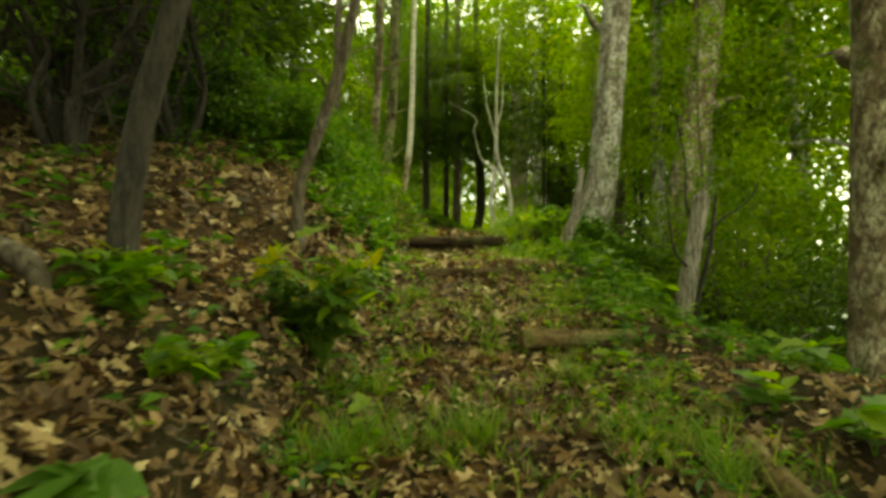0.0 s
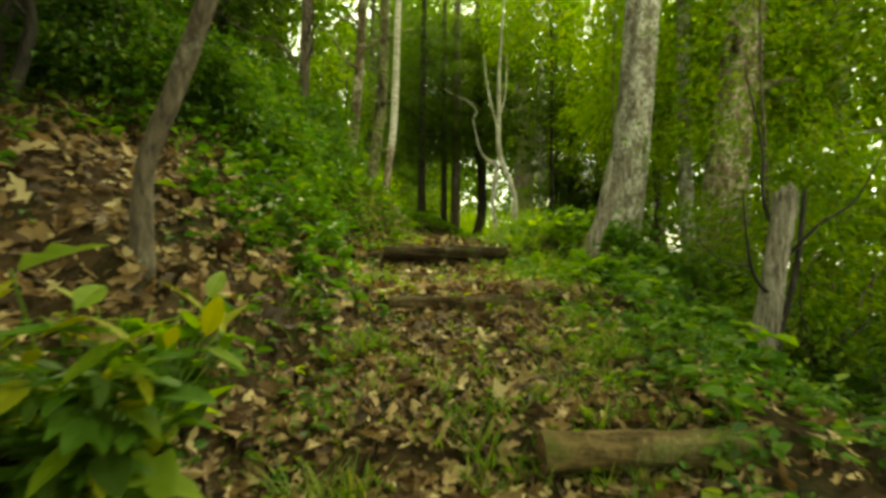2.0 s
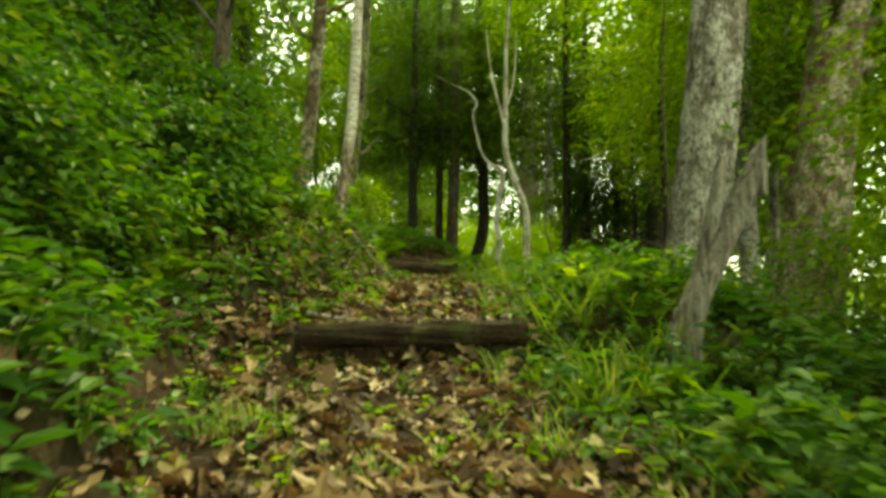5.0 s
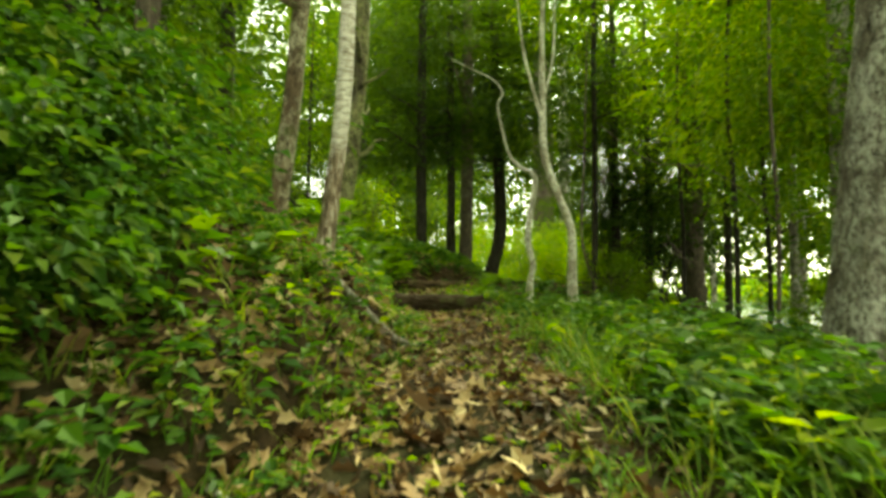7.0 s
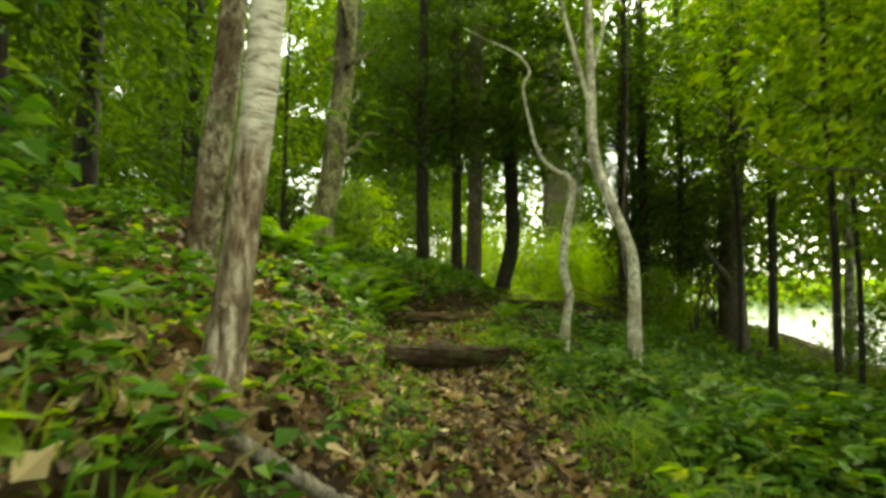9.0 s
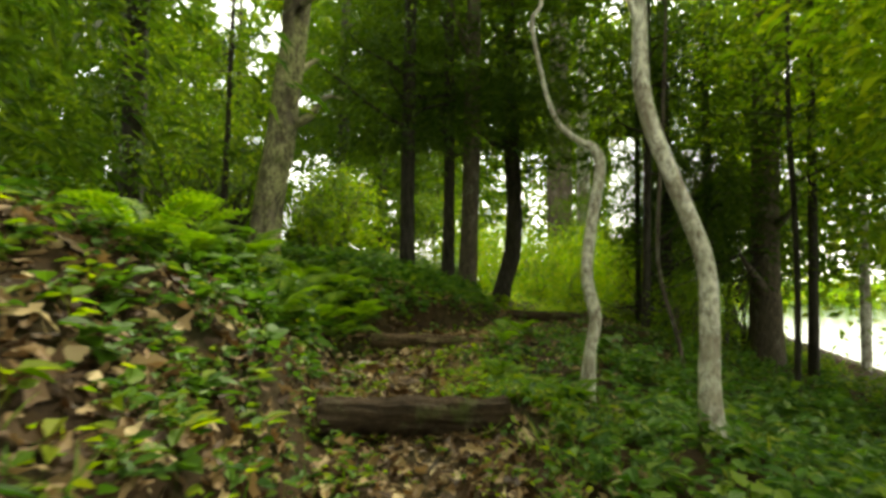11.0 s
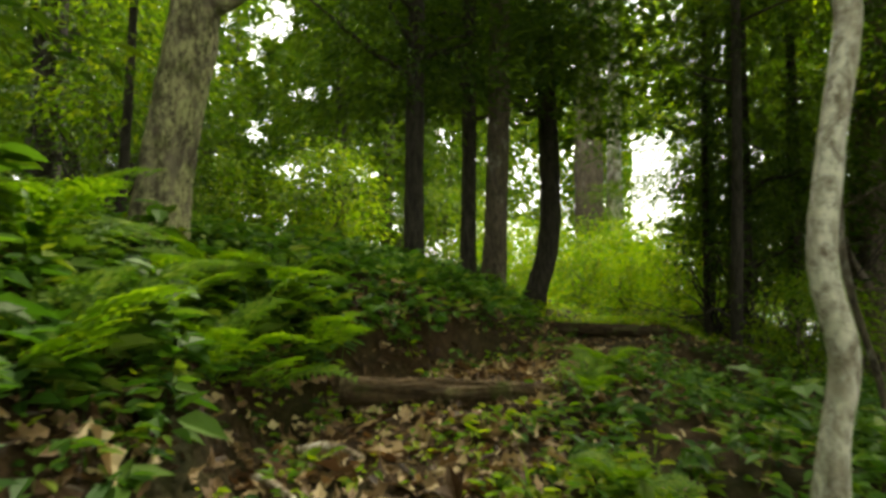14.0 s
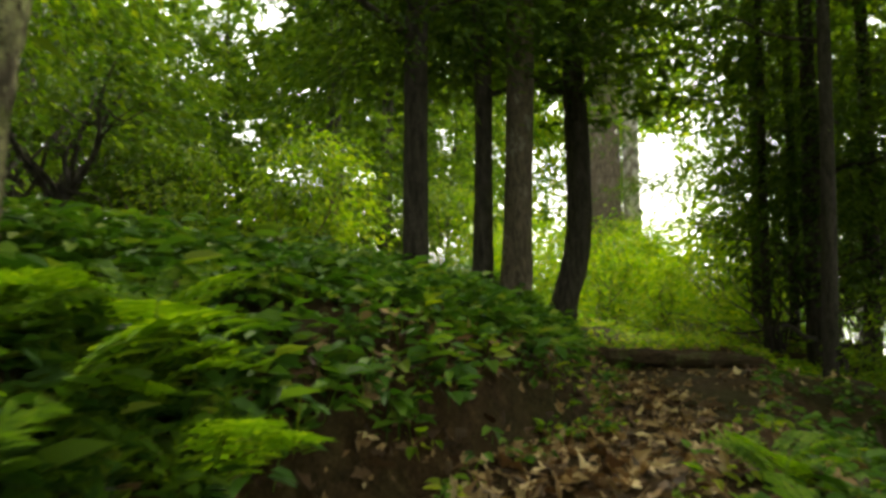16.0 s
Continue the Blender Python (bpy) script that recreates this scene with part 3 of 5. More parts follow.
# trees added to shade the start of the trail; the broadleaf ones are unseen
for k, (tx, ty, kind, cs) in enumerate([(-2.6, 0.4, "broad", 1.1), (-4.4, 2.2, "fir", 1.1), (-3.2, -2.0, "broad", 1.0), (2.6, -1.8, "broad", 1.0), (0.4, -4.0, "broad", 1.1), (-5.2, 6.2, "fir", 1.1), (-4.2, 8.2, "fir", 1.0), (-6.5, 4.2, "fir", 1.1), (-1.9, -0.9, "broad", 0.9), (-3.4, 11.4, "fir", 1.0), (-4.8, 13.0, "fir", 1.1), (-3.5, 13.4, "fir", 0.9), (-5.6, 10.6, "fir", 1.2)]):
    tree(tx, ty, [(0, 0, 0, 0.12), (0.05, 0, 2, 0.11), (0.1, 0, 6, 0.08), (0.2, 0, 9, 0.03)], M_BARK_DARK if kind == "fir" else M_BARK, "dark conifer shading the slope" if kind == "fir" else "unseen grey broadleaf tree added to shade the start of the path", kind, (0, 0, 0.8), cs, seed=80 + k, limbs=6, sides=12, rings=20, group="trees round the trailhead")

for k, (tx, ty, up) in enumerate([(6.4, 8.6, 2.4), (6.2, 13.2, 2.8), (9.5, 14.5, 3.2), (8.0, 18.0, 3.0), (10.5, 19.0, 3.2), (5.4, 11.2, 2.4), (7.0, 15.0, 2.8)]):
    tree(tx, ty, [(0, 0, 0, 0.1), (0.05, 0, 2, 0.09), (0.1, 0, 6, 0.06), (0.2, 0, 9, 0.03)], M_BARK, "grey broadleaf tree on the slope above the lake", "lake", (0, 0, up - 0.2), 1.4 if k in (1, 2, 3) else 1.1, seed=150 + k, limbs=5, limb_from=0.4, sides=12, rings=20, group="trees above the lake")
for k, (tx, ty, up) in enumerate([(3.35, 16.6, 1.9)]):
    tree(tx, ty, [(0, 0, 0, 0.06), (0.05, 0, 2, 0.052), (0.1, 0, 6, 0.04), (0.2, 0, 9, 0.02)], M_BARK_DARK, "dark conifer spreading over the bend", "fir", (0, 0, up), 1.0, seed=170 + k, limbs=6, limb_from=0.3, sides=12, rings=20, group="conifers over the bend")

# the wood behind
r = np.random.default_rng(77)
placed = []
tries = 0
while len(placed) < 21 and tries < 4000:
    tries += 1
    tx, ty = r.uniform(-16, 17), r.uniform(8, 40)
    side = tx - float(interp(ty, MIDDLE))
    if -3.2 < side < 3.5 or (ty > 18 and 0.05 < math.atan2(tx - 0.3, ty - 11) < 0.42):
        continue
    if -0.46 < math.atan2(tx - 0.3, ty - 12) < -0.1 and 12 < ty < 34:
        continue
    if -0.36 < math.atan2(tx - 0.3, ty - 4) < -0.12 and ty < 36:
        continue
    if side > 9 or any((tx - a) ** 2 + (ty - b) ** 2 < 4.5 for a, b in placed):
        continue
    placed.append((tx, ty))
    rad = r.uniform(0.06, 0.2)
    kind = "fir" if r.uniform() < (1.0 if side < 0 else 0.2) else "broad"
    tree(tx, ty, [(0, 0, 0, rad), (r.uniform(-0.1, 0.15), 0, 2, rad * 0.9), (r.uniform(-0.2, 0.4), 0, 6, rad * 0.7), (0.3, 0, 11 if ty < 20 else 15, rad * 0.25)], M_BARK_DARK if kind == "fir" else M_BARK,
         "dark conifer in the wood" if kind == "fir" else "grey-barked broadleaf tree in the wood", kind, (0, 0, r.uniform(-1.0, 0.4) if side < 0 else r.uniform(1.2, 2.2)), r.uniform(0.85, 1.15) * (1.0 if ty < 20 else 1.5), seed=100 + len(placed), limbs=4, sides=10, rings=16, group="trees of the wood")

for k, (tx, ty, cs) in enumerate([(-1.9, 23.5, 0.85), (-1.2, 27.5, 1.5), (-5.9, 20.5, 1.15), (-3.6, 16.4, 0.8), (-7.0, 9.0, 1.2), (-7.5, 24.0, 1.5), (-7.6, 16.0, 1.4)]):
    tree(tx, ty, [(0, 0, 0, 0.16), (0.05, 0, 2, 0.15), (0.1, 0, 6, 0.12), (0.2, 0, 13, 0.04)], M_BARK_DARK, "tall dark conifer closing the wood above the bank", "fir", (0, 0, -0.6), cs, seed=190 + k, limbs=6, sides=10, rings=16, group="trees of the wood")


# ---------------------------------------------------------------- shrubs and saplings


def shrub(x, y, crown, scale, label, stems=5, bark=M_BARK_BROWN, seed=1, reach=0.6, rise=1.3, thick=0.012, base=None, group="", name="shrub", twigs=0):
    """A bush: several crooked stems from one foot, with side twigs, and its leaves."""
    r = np.random.default_rng(seed)
    z = float(height(x, y)) if base is None else base
    top = empty(name, x, y, z, label, name.replace("_", " "), group)
    for k in range(stems):
        a = r.uniform(0, 6.28)
        d = np.array([math.cos(a), math.sin(a)]) * reach * scale
        pts = [(0.05 * d[0], 0.05 * d[1], -0.06, thick * 1.2)]
        for t in (0.25, 0.5, 0.75, 1.0):
            wob = r.normal(0, 0.07 * scale, 2)
            pts.append((d[0] * t ** 1.3 + wob[0], d[1] * t ** 1.3 + wob[1], rise * scale * t, thick * (1.15 - t * 0.8)))
        v, f = tube(pts, 14, 6, 0.06, seed + k)
        stem = link("stem", v, f, bark, top, smooth=True)
        for j in range(twigs):
            q = np.array(pts[1 + int(r.integers(3))][:3])
            b, ln = a + r.uniform(-1.6, 1.6), r.uniform(0.25, 0.75) * scale
            w = np.array([math.cos(b), math.sin(b), r.uniform(-0.1, 0.9)])
            way = [(*(q + w * ln * t + r.normal(0, 0.06 * scale, 3) * (t > 0)), thick * 0.42 * (1.1 - t)) for t in (0, 0.3, 0.65, 1.0)]
            v, f = tube(way, 10, 5, 0.05, seed + 7 * j + k)
            link("twig", v, f, bark, stem, smooth=True)
    me = CROWNS[crown][seed % len(CROWNS[crown])]
    c = new("foliage", me)
    c.parent = top
    c.rotation_euler = (0, 0, r.uniform(0, 6.28))
    c.scale = (scale,) * 3
    return top


for k, (sx, sy, sc) in enumerate([(-1.64, 4.13, 0.9), (-2.1, 3.6, 0.9), (-2.5, 4.3, 1.0), (-2.9, 3.2, 1.0), (-3.4, 4.6, 1.15), (-2.2, 5.6, 1.0), (-3.0, 6.4, 1.2), (-3.9, 3.4, 1.1), (-4.6, 6.0, 1.3), (-3.6, 8.0, 1.2)]):
    shrub(sx, sy, "laurel", sc, "twisted dark laurel with crooked bare stems on the slope", 8, M_BARK_DARK, 200 + k, 0.85, 1.6, 0.026, name="laurel_shrub", group="laurels on the slope", twigs=8)
for k, (sx, sy, sc) in enumerate([(-1.75, 15.0, 0.6), (-2.4, 15.5, 0.7)]):
    shrub(sx, sy, "laurel", sc, "dark laurel above the ferns", 6, M_BARK_DARK, 260 + k, 0.7, 1.5, 0.018, name="laurel_shrub", group="laurels above the ferns", twigs=5)
for k, (sx, sy, sc) in enumerate([(3.0, 4.3, 0.62), (3.7, 4.9, 0.8), (3.4, 3.6, 0.75), (4.6, 5.5, 1.0)]):
    shrub(sx, sy, "laurel", sc, "dark leafy laurel in the hollow below the path", 6, M_BARK_DARK, 215 + k, 0.7, 1.5, 0.018, name="laurel_shrub", group="laurels below the path", twigs=5)
for k, (sx, sy, sc) in enumerate([(-1.5, 4.6, 0.8), (-1.15, 4.9, 0.7), (-2.0, 5.2, 1.0), (-0.85, 5.5, 0.7), (-1.0, 5.2, 0.75), (-1.35, 5.7, 1.05), (-0.95, 6.0, 0.8), (-1.5, 6.5, 1.0), (-0.95, 6.9, 0.85), (-1.3, 7.4, 1.0), (-2.0, 6.1, 1.1), (-2.0, 7.4, 1.1), (-1.0, 7.8, 0.95), (-1.3, 8.2, 1.05), (-1.7, 7.9, 1.15), (-0.85, 7.35, 0.75), (-1.75, 8.6, 0.8), (-2.3, 9.2, 0.7), (-1.6, 4.9, 0.8), (-2.7, 8.0, 1.1)]):
    shrub(sx, sy, "weed", sc, "leafy green weed clump crowding the bank", 5, M_BARK_BROWN, 230 + k, 0.35, 0.6, 0.004, name="weed_clump", group="weeds on the bank")
for k, (sx, sy, sc) in enumerate([(2.9, 5.6, 0.7), (3.6, 6.6, 0.9), (3.1, 7.6, 0.6), (4.6, 7.0, 1.0), (6.0, 6.9, 1.4), (4.9, 8.4, 1.1), (6.2, 9.4, 1.4), (7.6, 8.4, 1.5), (7.0, 10.6, 1.5),
                                  (3.4, 15.4, 0.5), (3.9, 16.4, 0.6), (5.6, 14.6, 0.5), (7.8, 16.4, 1.1), (8.8, 17.6, 1.2), (7.2, 14.6, 0.9)]):
    shrub(sx, sy, "bush", sc, "green understorey shrub below the path", 5, M_BARK_BROWN, 260 + k, 0.6, 1.3, 0.012, group="shrubs below the path")
for k, (sx, sy, sc) in enumerate([(2.6, 20.2, 0.7), (3.4, 21.5, 0.8), (2.4, 22.5, 0.9), (4.4, 20.8, 0.8), (3.6, 23.8, 1.1), (5.2, 23.0, 1.1), (2.2, 24.5, 1.1), (4.9, 25.5, 1.2), (6.2, 22.4, 1.0), (6.8, 25.0, 1.3), (1.4, 26.5, 1.2), (3.1, 19.2, 0.5)]):
    shrub(sx, sy, "bright", sc, "yellow-green shrub in the clearing, sunlight put into its leaves", 4, M_BARK_BROWN, 290 + k, 0.6, 1.2, 0.012, group="shrubs of the clearing")
r = np.random.default_rng(91)
for k in range(40):
    sy = r.uniform(14, 34)
    sx = float(interp(sy, MIDDLE)) + (-r.uniform(3.0, 14) if r.uniform() < 0.72 else r.uniform(3.5, 8))
    if sy > 18 and 0.05 < math.atan2(sx - 0.3, sy - 11) < 0.42 or 0.42 < math.atan2(sx - 0.3, sy - 8) < 0.75:
        continue
    shrub(sx, sy, "laurel" if sx < 0 and r.uniform() < 0.6 else "bush", r.uniform(0.7, 1.5), "green shrub among the trees of the wood", 4, M_BARK_BROWN, 330 + k, 0.6, 1.3, 0.012, group="shrubs of the wood")
for k, (sx, sy, sc) in enumerate([(4.45, 18.0, 0.9), (5.2, 18.2, 1.2), (5.0, 19.6, 1.2), (5.9, 18.9, 1.1), (4.1, 18.6, 0.6), (5.6, 20.4, 1.3), (6.9, 21.5, 1.6), (7.6, 22.4, 1.7), (8.4, 23.0, 1.7)]):
    shrub(sx, sy, "laurel", sc, "dark evergreen shrub under shady conifers", 6, M_BARK_DARK, 380 + k, 0.7, 1.5, 0.016, name="laurel_shrub", group="shrubs in the shady cluster", twigs=2)
for k, (sx, sy, up, cs) in enumerate([(3.05, 6.5, -0.3, 0.55), (2.75, 9.6, 0.6, 0.5)]):
    tree(sx, sy, [(0, 0, 0, 0.02), (0.05, 0, 1.0, 0.016), (0.02, 0, 2.2, 0.013), (0.1, 0, 4, 0.006)], M_BARK_BROWN, "slim leafy maple sapling below the path", "light", (0, 0, up), cs, seed=64 + k, limbs=5, limb_from=0.2, sides=8, rings=24, flare=0.2, group="saplings below the path")
# a thin vine-like sapling; its unseen crown is added to shade the path
tree(2.56, 13.45, [(0, 0, 0, 0.022), (-0.05, 0, 0.4, 0.018), (-0.2, 0, 0.95, 0.017), (-0.22, 0, 1.4, 0.016), (-0.16, 0, 2.4, 0.014), (-0.1, 0, 4, 0.008)], M_BARK_BROWN, "thin bent grey sapling in the shade", "light", (-0.1, 0.3, 3.2), 1.1, seed=61, limbs=2, sides=8, flare=0.2)

# ---------------------------------------------------------------- broken stubs


def snag(x, y, stem, label, spikes, seed, extra=(), extra_bark=M_SNAG):
    r = np.random.default_rng(seed)
    top = empty("tree_snag", x, y, float(height(x, y)), label, "dead tree")
    pts = [(stem[0][0], stem[0][1], -0.25, stem[0][3])] + list(stem)
    v, f = tube(pts, 70, 32, 0.07, seed, 0.25, 5, 0.06)
    trunk = link("trunk", v, f, M_SNAG, top, smooth=True)
    hx, hy, hz, hr = stem[-1]
    for k in range(spikes):
        a = r.uniform(0, 6.28)
        ox, oy = math.cos(a) * hr * 0.55, math.sin(a) * hr * 0.55
        ln = r.uniform(0.03, 0.16)
        v, f = tube([(hx + ox, hy + oy, hz - 0.15, hr * 0.4), (hx + ox * 1.1, hy + oy, hz + ln * 0.4, hr * 0.3), (hx + ox * 1.3 + 0.02, hy + oy, hz + ln, hr * 0.06)], 8, 7, 0.12, seed + k)
        link("splinter", v, f, M_SNAG, trunk)
    for q in extra:
        v, f = tube(q, 20, 8, 0.05, seed + 50)
        link("limb", v, f, extra_bark, top, smooth=True)
    return top


snag(1.56, 6.3, [(-0.06, 0, 0, 0.08), (-0.02, 0, 0.22, 0.062), (0.13, 0, 0.55, 0.05), (0.3, 0, 0.9, 0.046)], "grey weathered snag with a split jagged top beside the path", 5, 71,
     [[(-0.01, 0.02, 0.2, 0.042), (0.05, 0.02, 0.45, 0.038), (0.11, 0.02, 0.7, 0.034), (0.14, 0.02, 0.88, 0.024), (0.15, 0.02, 0.93, 0.008)]])
snag(2.26, 5.22, [(0, 0, -0.1, 0.085), (0.03, 0, 0.25, 0.074), (0.1, 0, 0.65, 0.07), (0.22, 0, 1.26, 0.066)], "leaning bleached stub with a broken top", 4, 72,
     [[(0.14, 0.1, -0.3, 0.025), (0.2, 0.1, 0.3, 0.022), (0.33, 0.1, 0.8, 0.02), (0.4, 0.1, 1.3, 0.012)],
      [(0.12, 0, 0.6, 0.016), (-0.05, -0.1, 0.72, 0.012), (-0.15, -0.2, 0.9, 0.008), (-0.2, -0.25, 1.25, 0.004)], [(0.2, 0, 0.9, 0.016), (0.1, 0.05, 1.2, 0.012), (0.12, 0.1, 1.6, 0.009), (0.02, 0.1, 2.1, 0.004)],
      [(0.2, 0, 0.85, 0.014), (0.35, -0.1, 1.05, 0.011), (0.55, -0.15, 1.2, 0.007), (0.7, -0.2, 1.5, 0.003)], [(-0.1, -0.15, 0.8, 0.008), (-0.3, -0.2, 0.82, 0.005), (-0.5, -0.3, 0.95, 0.003)]], M_BARK_DARK)

# ---------------------------------------------------------------- log steps and fallen wood


def log_step(a, b, radius, mat, label, seed, sag=0.0, name="log_step", category="log"):
    """A log laid from a to b; its bark, and a cut face at each end."""
    a, b = np.array(a, float), np.array(b, float)
    mid = (a + b) / 2
    top = empty(name, *mid, label, category)
    r = np.random.default_rng(seed)
    pts = []
    for t in np.linspace(0, 1, 7):
        p = a + (b - a) * t - mid
        pts.append((p[0], p[1] + r.normal(0, radius * 0.07), p[2] - sag * math.sin(math.pi * t) + r.normal(0, radius * 0.05), radius * r.uniform(0.93, 1.06)))
    v, f = tube(pts, 70, 36, 0.065, seed, 0, 5, 0.1)
    link("bark", v, f[:-2], mat, top, smooth=True)
    for k in (f[-2], f[-1]):
        ring = v[k]
        c = ring.mean(0)
        out = (c / np.linalg.norm(c)) * 0.004
        inner = c + (ring - c) * 0.55 - out * 2
        n = len(ring)
        vv = np.concatenate([ring, inner, [c - out]])
        ff = [[i, (i + 1) % n, n + (i + 1) % n, n + i] for i in range(n)] + [[n + i, n + (i + 1) % n, 2 * n] for i in range(n)]
        link("cut_end", vv, ff, M_CUT, top, "rough brown cut face")
    return top


log_step((0.54, 3.3, 0.385), (1.21, 3.37, 0.385), 0.055, M_LOG_PALE, "pale barkless log laid as a path step", 81)
log_step((1.16, 3.42, 0.345), (1.37, 3.45, 0.33), 0.06, M_LOG_PALE, "short pale log end staking the step", 82)
log_step((1.04, 3.58, 0.42), (1.19, 3.62, 0.42), 0.035, M_LOG, "small dark log stub behind the step", 83)
log_step((0.0, 4.83, 0.752), (0.8, 4.86, 0.765), 0.048, M_LOG_BROWN, "half-buried dark log step strewn with leaves", 84)
log_step((0.7, 4.82, 0.83), (0.9, 5.02, 0.84), 0.045, M_LOG_PALE, "short reddish stump block at the step's end", 85)
log_step((0.9, 4.9, 0.74), (1.1, 4.92, 0.7), 0.04, M_LOG, "dark rotten log end in the weeds", 86)
log_step((-0.15, 6.38, 1.105), (0.86, 6.42, 1.11), 0.052, M_LOG, "dark mossy log step across the path", 87)
log_step((-0.08, 11.13, 1.52), (0.79, 11.32, 1.5), 0.08, M_LOG, "thick dark log step with ridged bark", 89)
log_step((-0.02, 12.9, 1.68), (0.81, 12.98, 1.65), 0.052, M_LOG_BROWN, "brown furrowed log step on leaf litter", 90)
log_step((1.42, 16.45, 1.66), (2.6, 16.2, 1.62), 0.06, M_LOG, "long dark log lying across the bend", 91)
log_step((1.12, 2.55, 0.225), (1.02, 1.5, 0.1), 0.05, M_LOG_PALE, "half-buried pale edging log along the path", 92)


def stick(points, mat, label, seed, sides=8):
    z = float(height(points[0][0], points[0][1]))
    p0 = np.array([*points[0][:2], z])
    v, f = tube([(x - p0[0], y - p0[1], float(height(x, y)) + dz - z, rad) for x, y, dz, rad in points], 24, sides, 0.08, seed)
    ob = link("fallen_stick", v, f, mat, smooth=True)
    ob.location = p0
    return tagged(ob, label, "stick")


stick([(-0.2, 8.2, 0.03, 0.017), (-0.1, 8.32, 0.045, 0.021), (0.05, 8.6, 0.06, 0.021), (0.18, 8.84, 0.025, 0.015)], M_SNAG, "pale broken branch lying on the bank foot", 1)
stick([(-0.16, 12.24, 0.03, 0.01), (-0.08, 12.18, 0.035, 0.012), (0.01, 12.11, 0.02, 0.008)], M_BARK_PALE, "short pale stick among dead leaves", 2)
stick([(-0.09, 12.5, 0.025, 0.013), (0.02, 12.51, 0.035, 0.016), (0.13, 12.44, 0.02, 0.011)], M_BARK_PALE, "pale curved stick by the log step", 3)
stick([(2.24, 4.22, 0.091, 0.012), (2.36, 4.16, 0.291, 0.012), (2.5, 4.1, 0.487, 0.01), (2.7, 4, 0.683, 0.006)], M_BARK, "thin grey fallen branch propped on the slope", 4)
stick([(2.3, 4.25, 0.400, 0.012), (2.42, 4.22, 0.404, 0.013), (2.55, 4.2, 0.398, 0.012), (2.68, 4.16, 0.387, 0.01)], M_BARK_PALE, "pale broken branch below the path", 5)
stick([(-1.8, 2.1, -0.04, 0.044), (-1.55, 2.06, 0.04, 0.042), (-1.4, 2.03, 0.08, 0.04), (-1.29, 2.0, 0.07, 0.038), (-1.22, 1.96, 0.01, 0.034), (-1.19, 1.9, -0.09, 0.03)], M_BARK_BROWN, "thick brown root arching out of the bank", 6, 14)
stick([(2.2, 11.6, 0.05, 0.014), (2.5, 11.9, 0.12, 0.012), (2.9, 12.2, 0.2, 0.008)], M_BARK, "thin grey branch lying in the weeds", 7)
stick([(-0.3, 6.9, 0.02, 0.01), (-0.1, 6.75, 0.03, 0.01), (0.12, 6.72, 0.015, 0.007)], M_BARK, "dark twig on the path edge", 8)


def bark_curl(x, y, size, turn, label, seed):
    r = np.random.default_rng(seed)
    verts, faces = [], []
    for i in range(9):
        for j in range(10):
            a = -0.6 + j * 0.46
            rad = size * 0.22 * (1 - 0.05 * j) * r.uniform(0.93, 1.07)
            verts.append(((i / 8 - 0.5) * size + r.normal(0, size * 0.02), math.sin(a) * rad, size * 0.2 - math.cos(a) * rad))
    faces = [(i * 10 + j, i * 10 + j + 1, i * 10 + j + 11, i * 10 + j + 10) for i in range(8) for j in range(9)]
    ob = link("bark_curl", verts, faces, M_LOG_PALE, smooth=True)
    ob.matrix_basis = pose(x, y, float(height(x, y)), 0, -18, turn)
    solid = ob.modifiers.new("thickness", "SOLIDIFY")
    solid.thickness = 0.004
    return tagged(ob, label, "bark")


bark_curl(-0.17, 8.2, 0.21, 70, "curled piece of brown bark on the bank", 1)
bark_curl(0.45, 5.6, 0.09, 20, "small curl of pale bark on the path", 2)


def rootlets(n, yr, seed):
    r = np.random.default_rng(seed)
    pieces = []
    for k in range(n):
        y = r.uniform(*yr)
        x = float(interp(y, MIDDLE) - interp(y, WIDE)) - r.uniform(0.12, 0.3)
        z = float(height(x, y))
        ln = r.uniform(0.06, 0.22)
        pts = [(x, y, z + 0.01, 0.003)]
        for t in (0.4, 0.7, 1.0):
            xx = x + ln * t * r.uniform(0.4, 0.9)
            pts.append((xx, y + r.normal(0, 0.03), min(z - ln * t * 0.6, z) + 0.02 + max(0.0, float(height(xx, y)) - z + ln * t * 0.6), 0.003 * (1.15 - t)))
        pieces.append(tube(pts, 8, 4, 0.05, seed + k))
    v, f = merge(pieces)
    tagged(link("rootlets", v, f, M_BARK_BROWN), "thin brown roots hanging from the cut bank", "roots", kind="stuff")


rootlets(90, (11.0, 16.0), 5)
rootlets(40, (1.4, 4.4), 6)

# ---------------------------------------------------------------- ferns


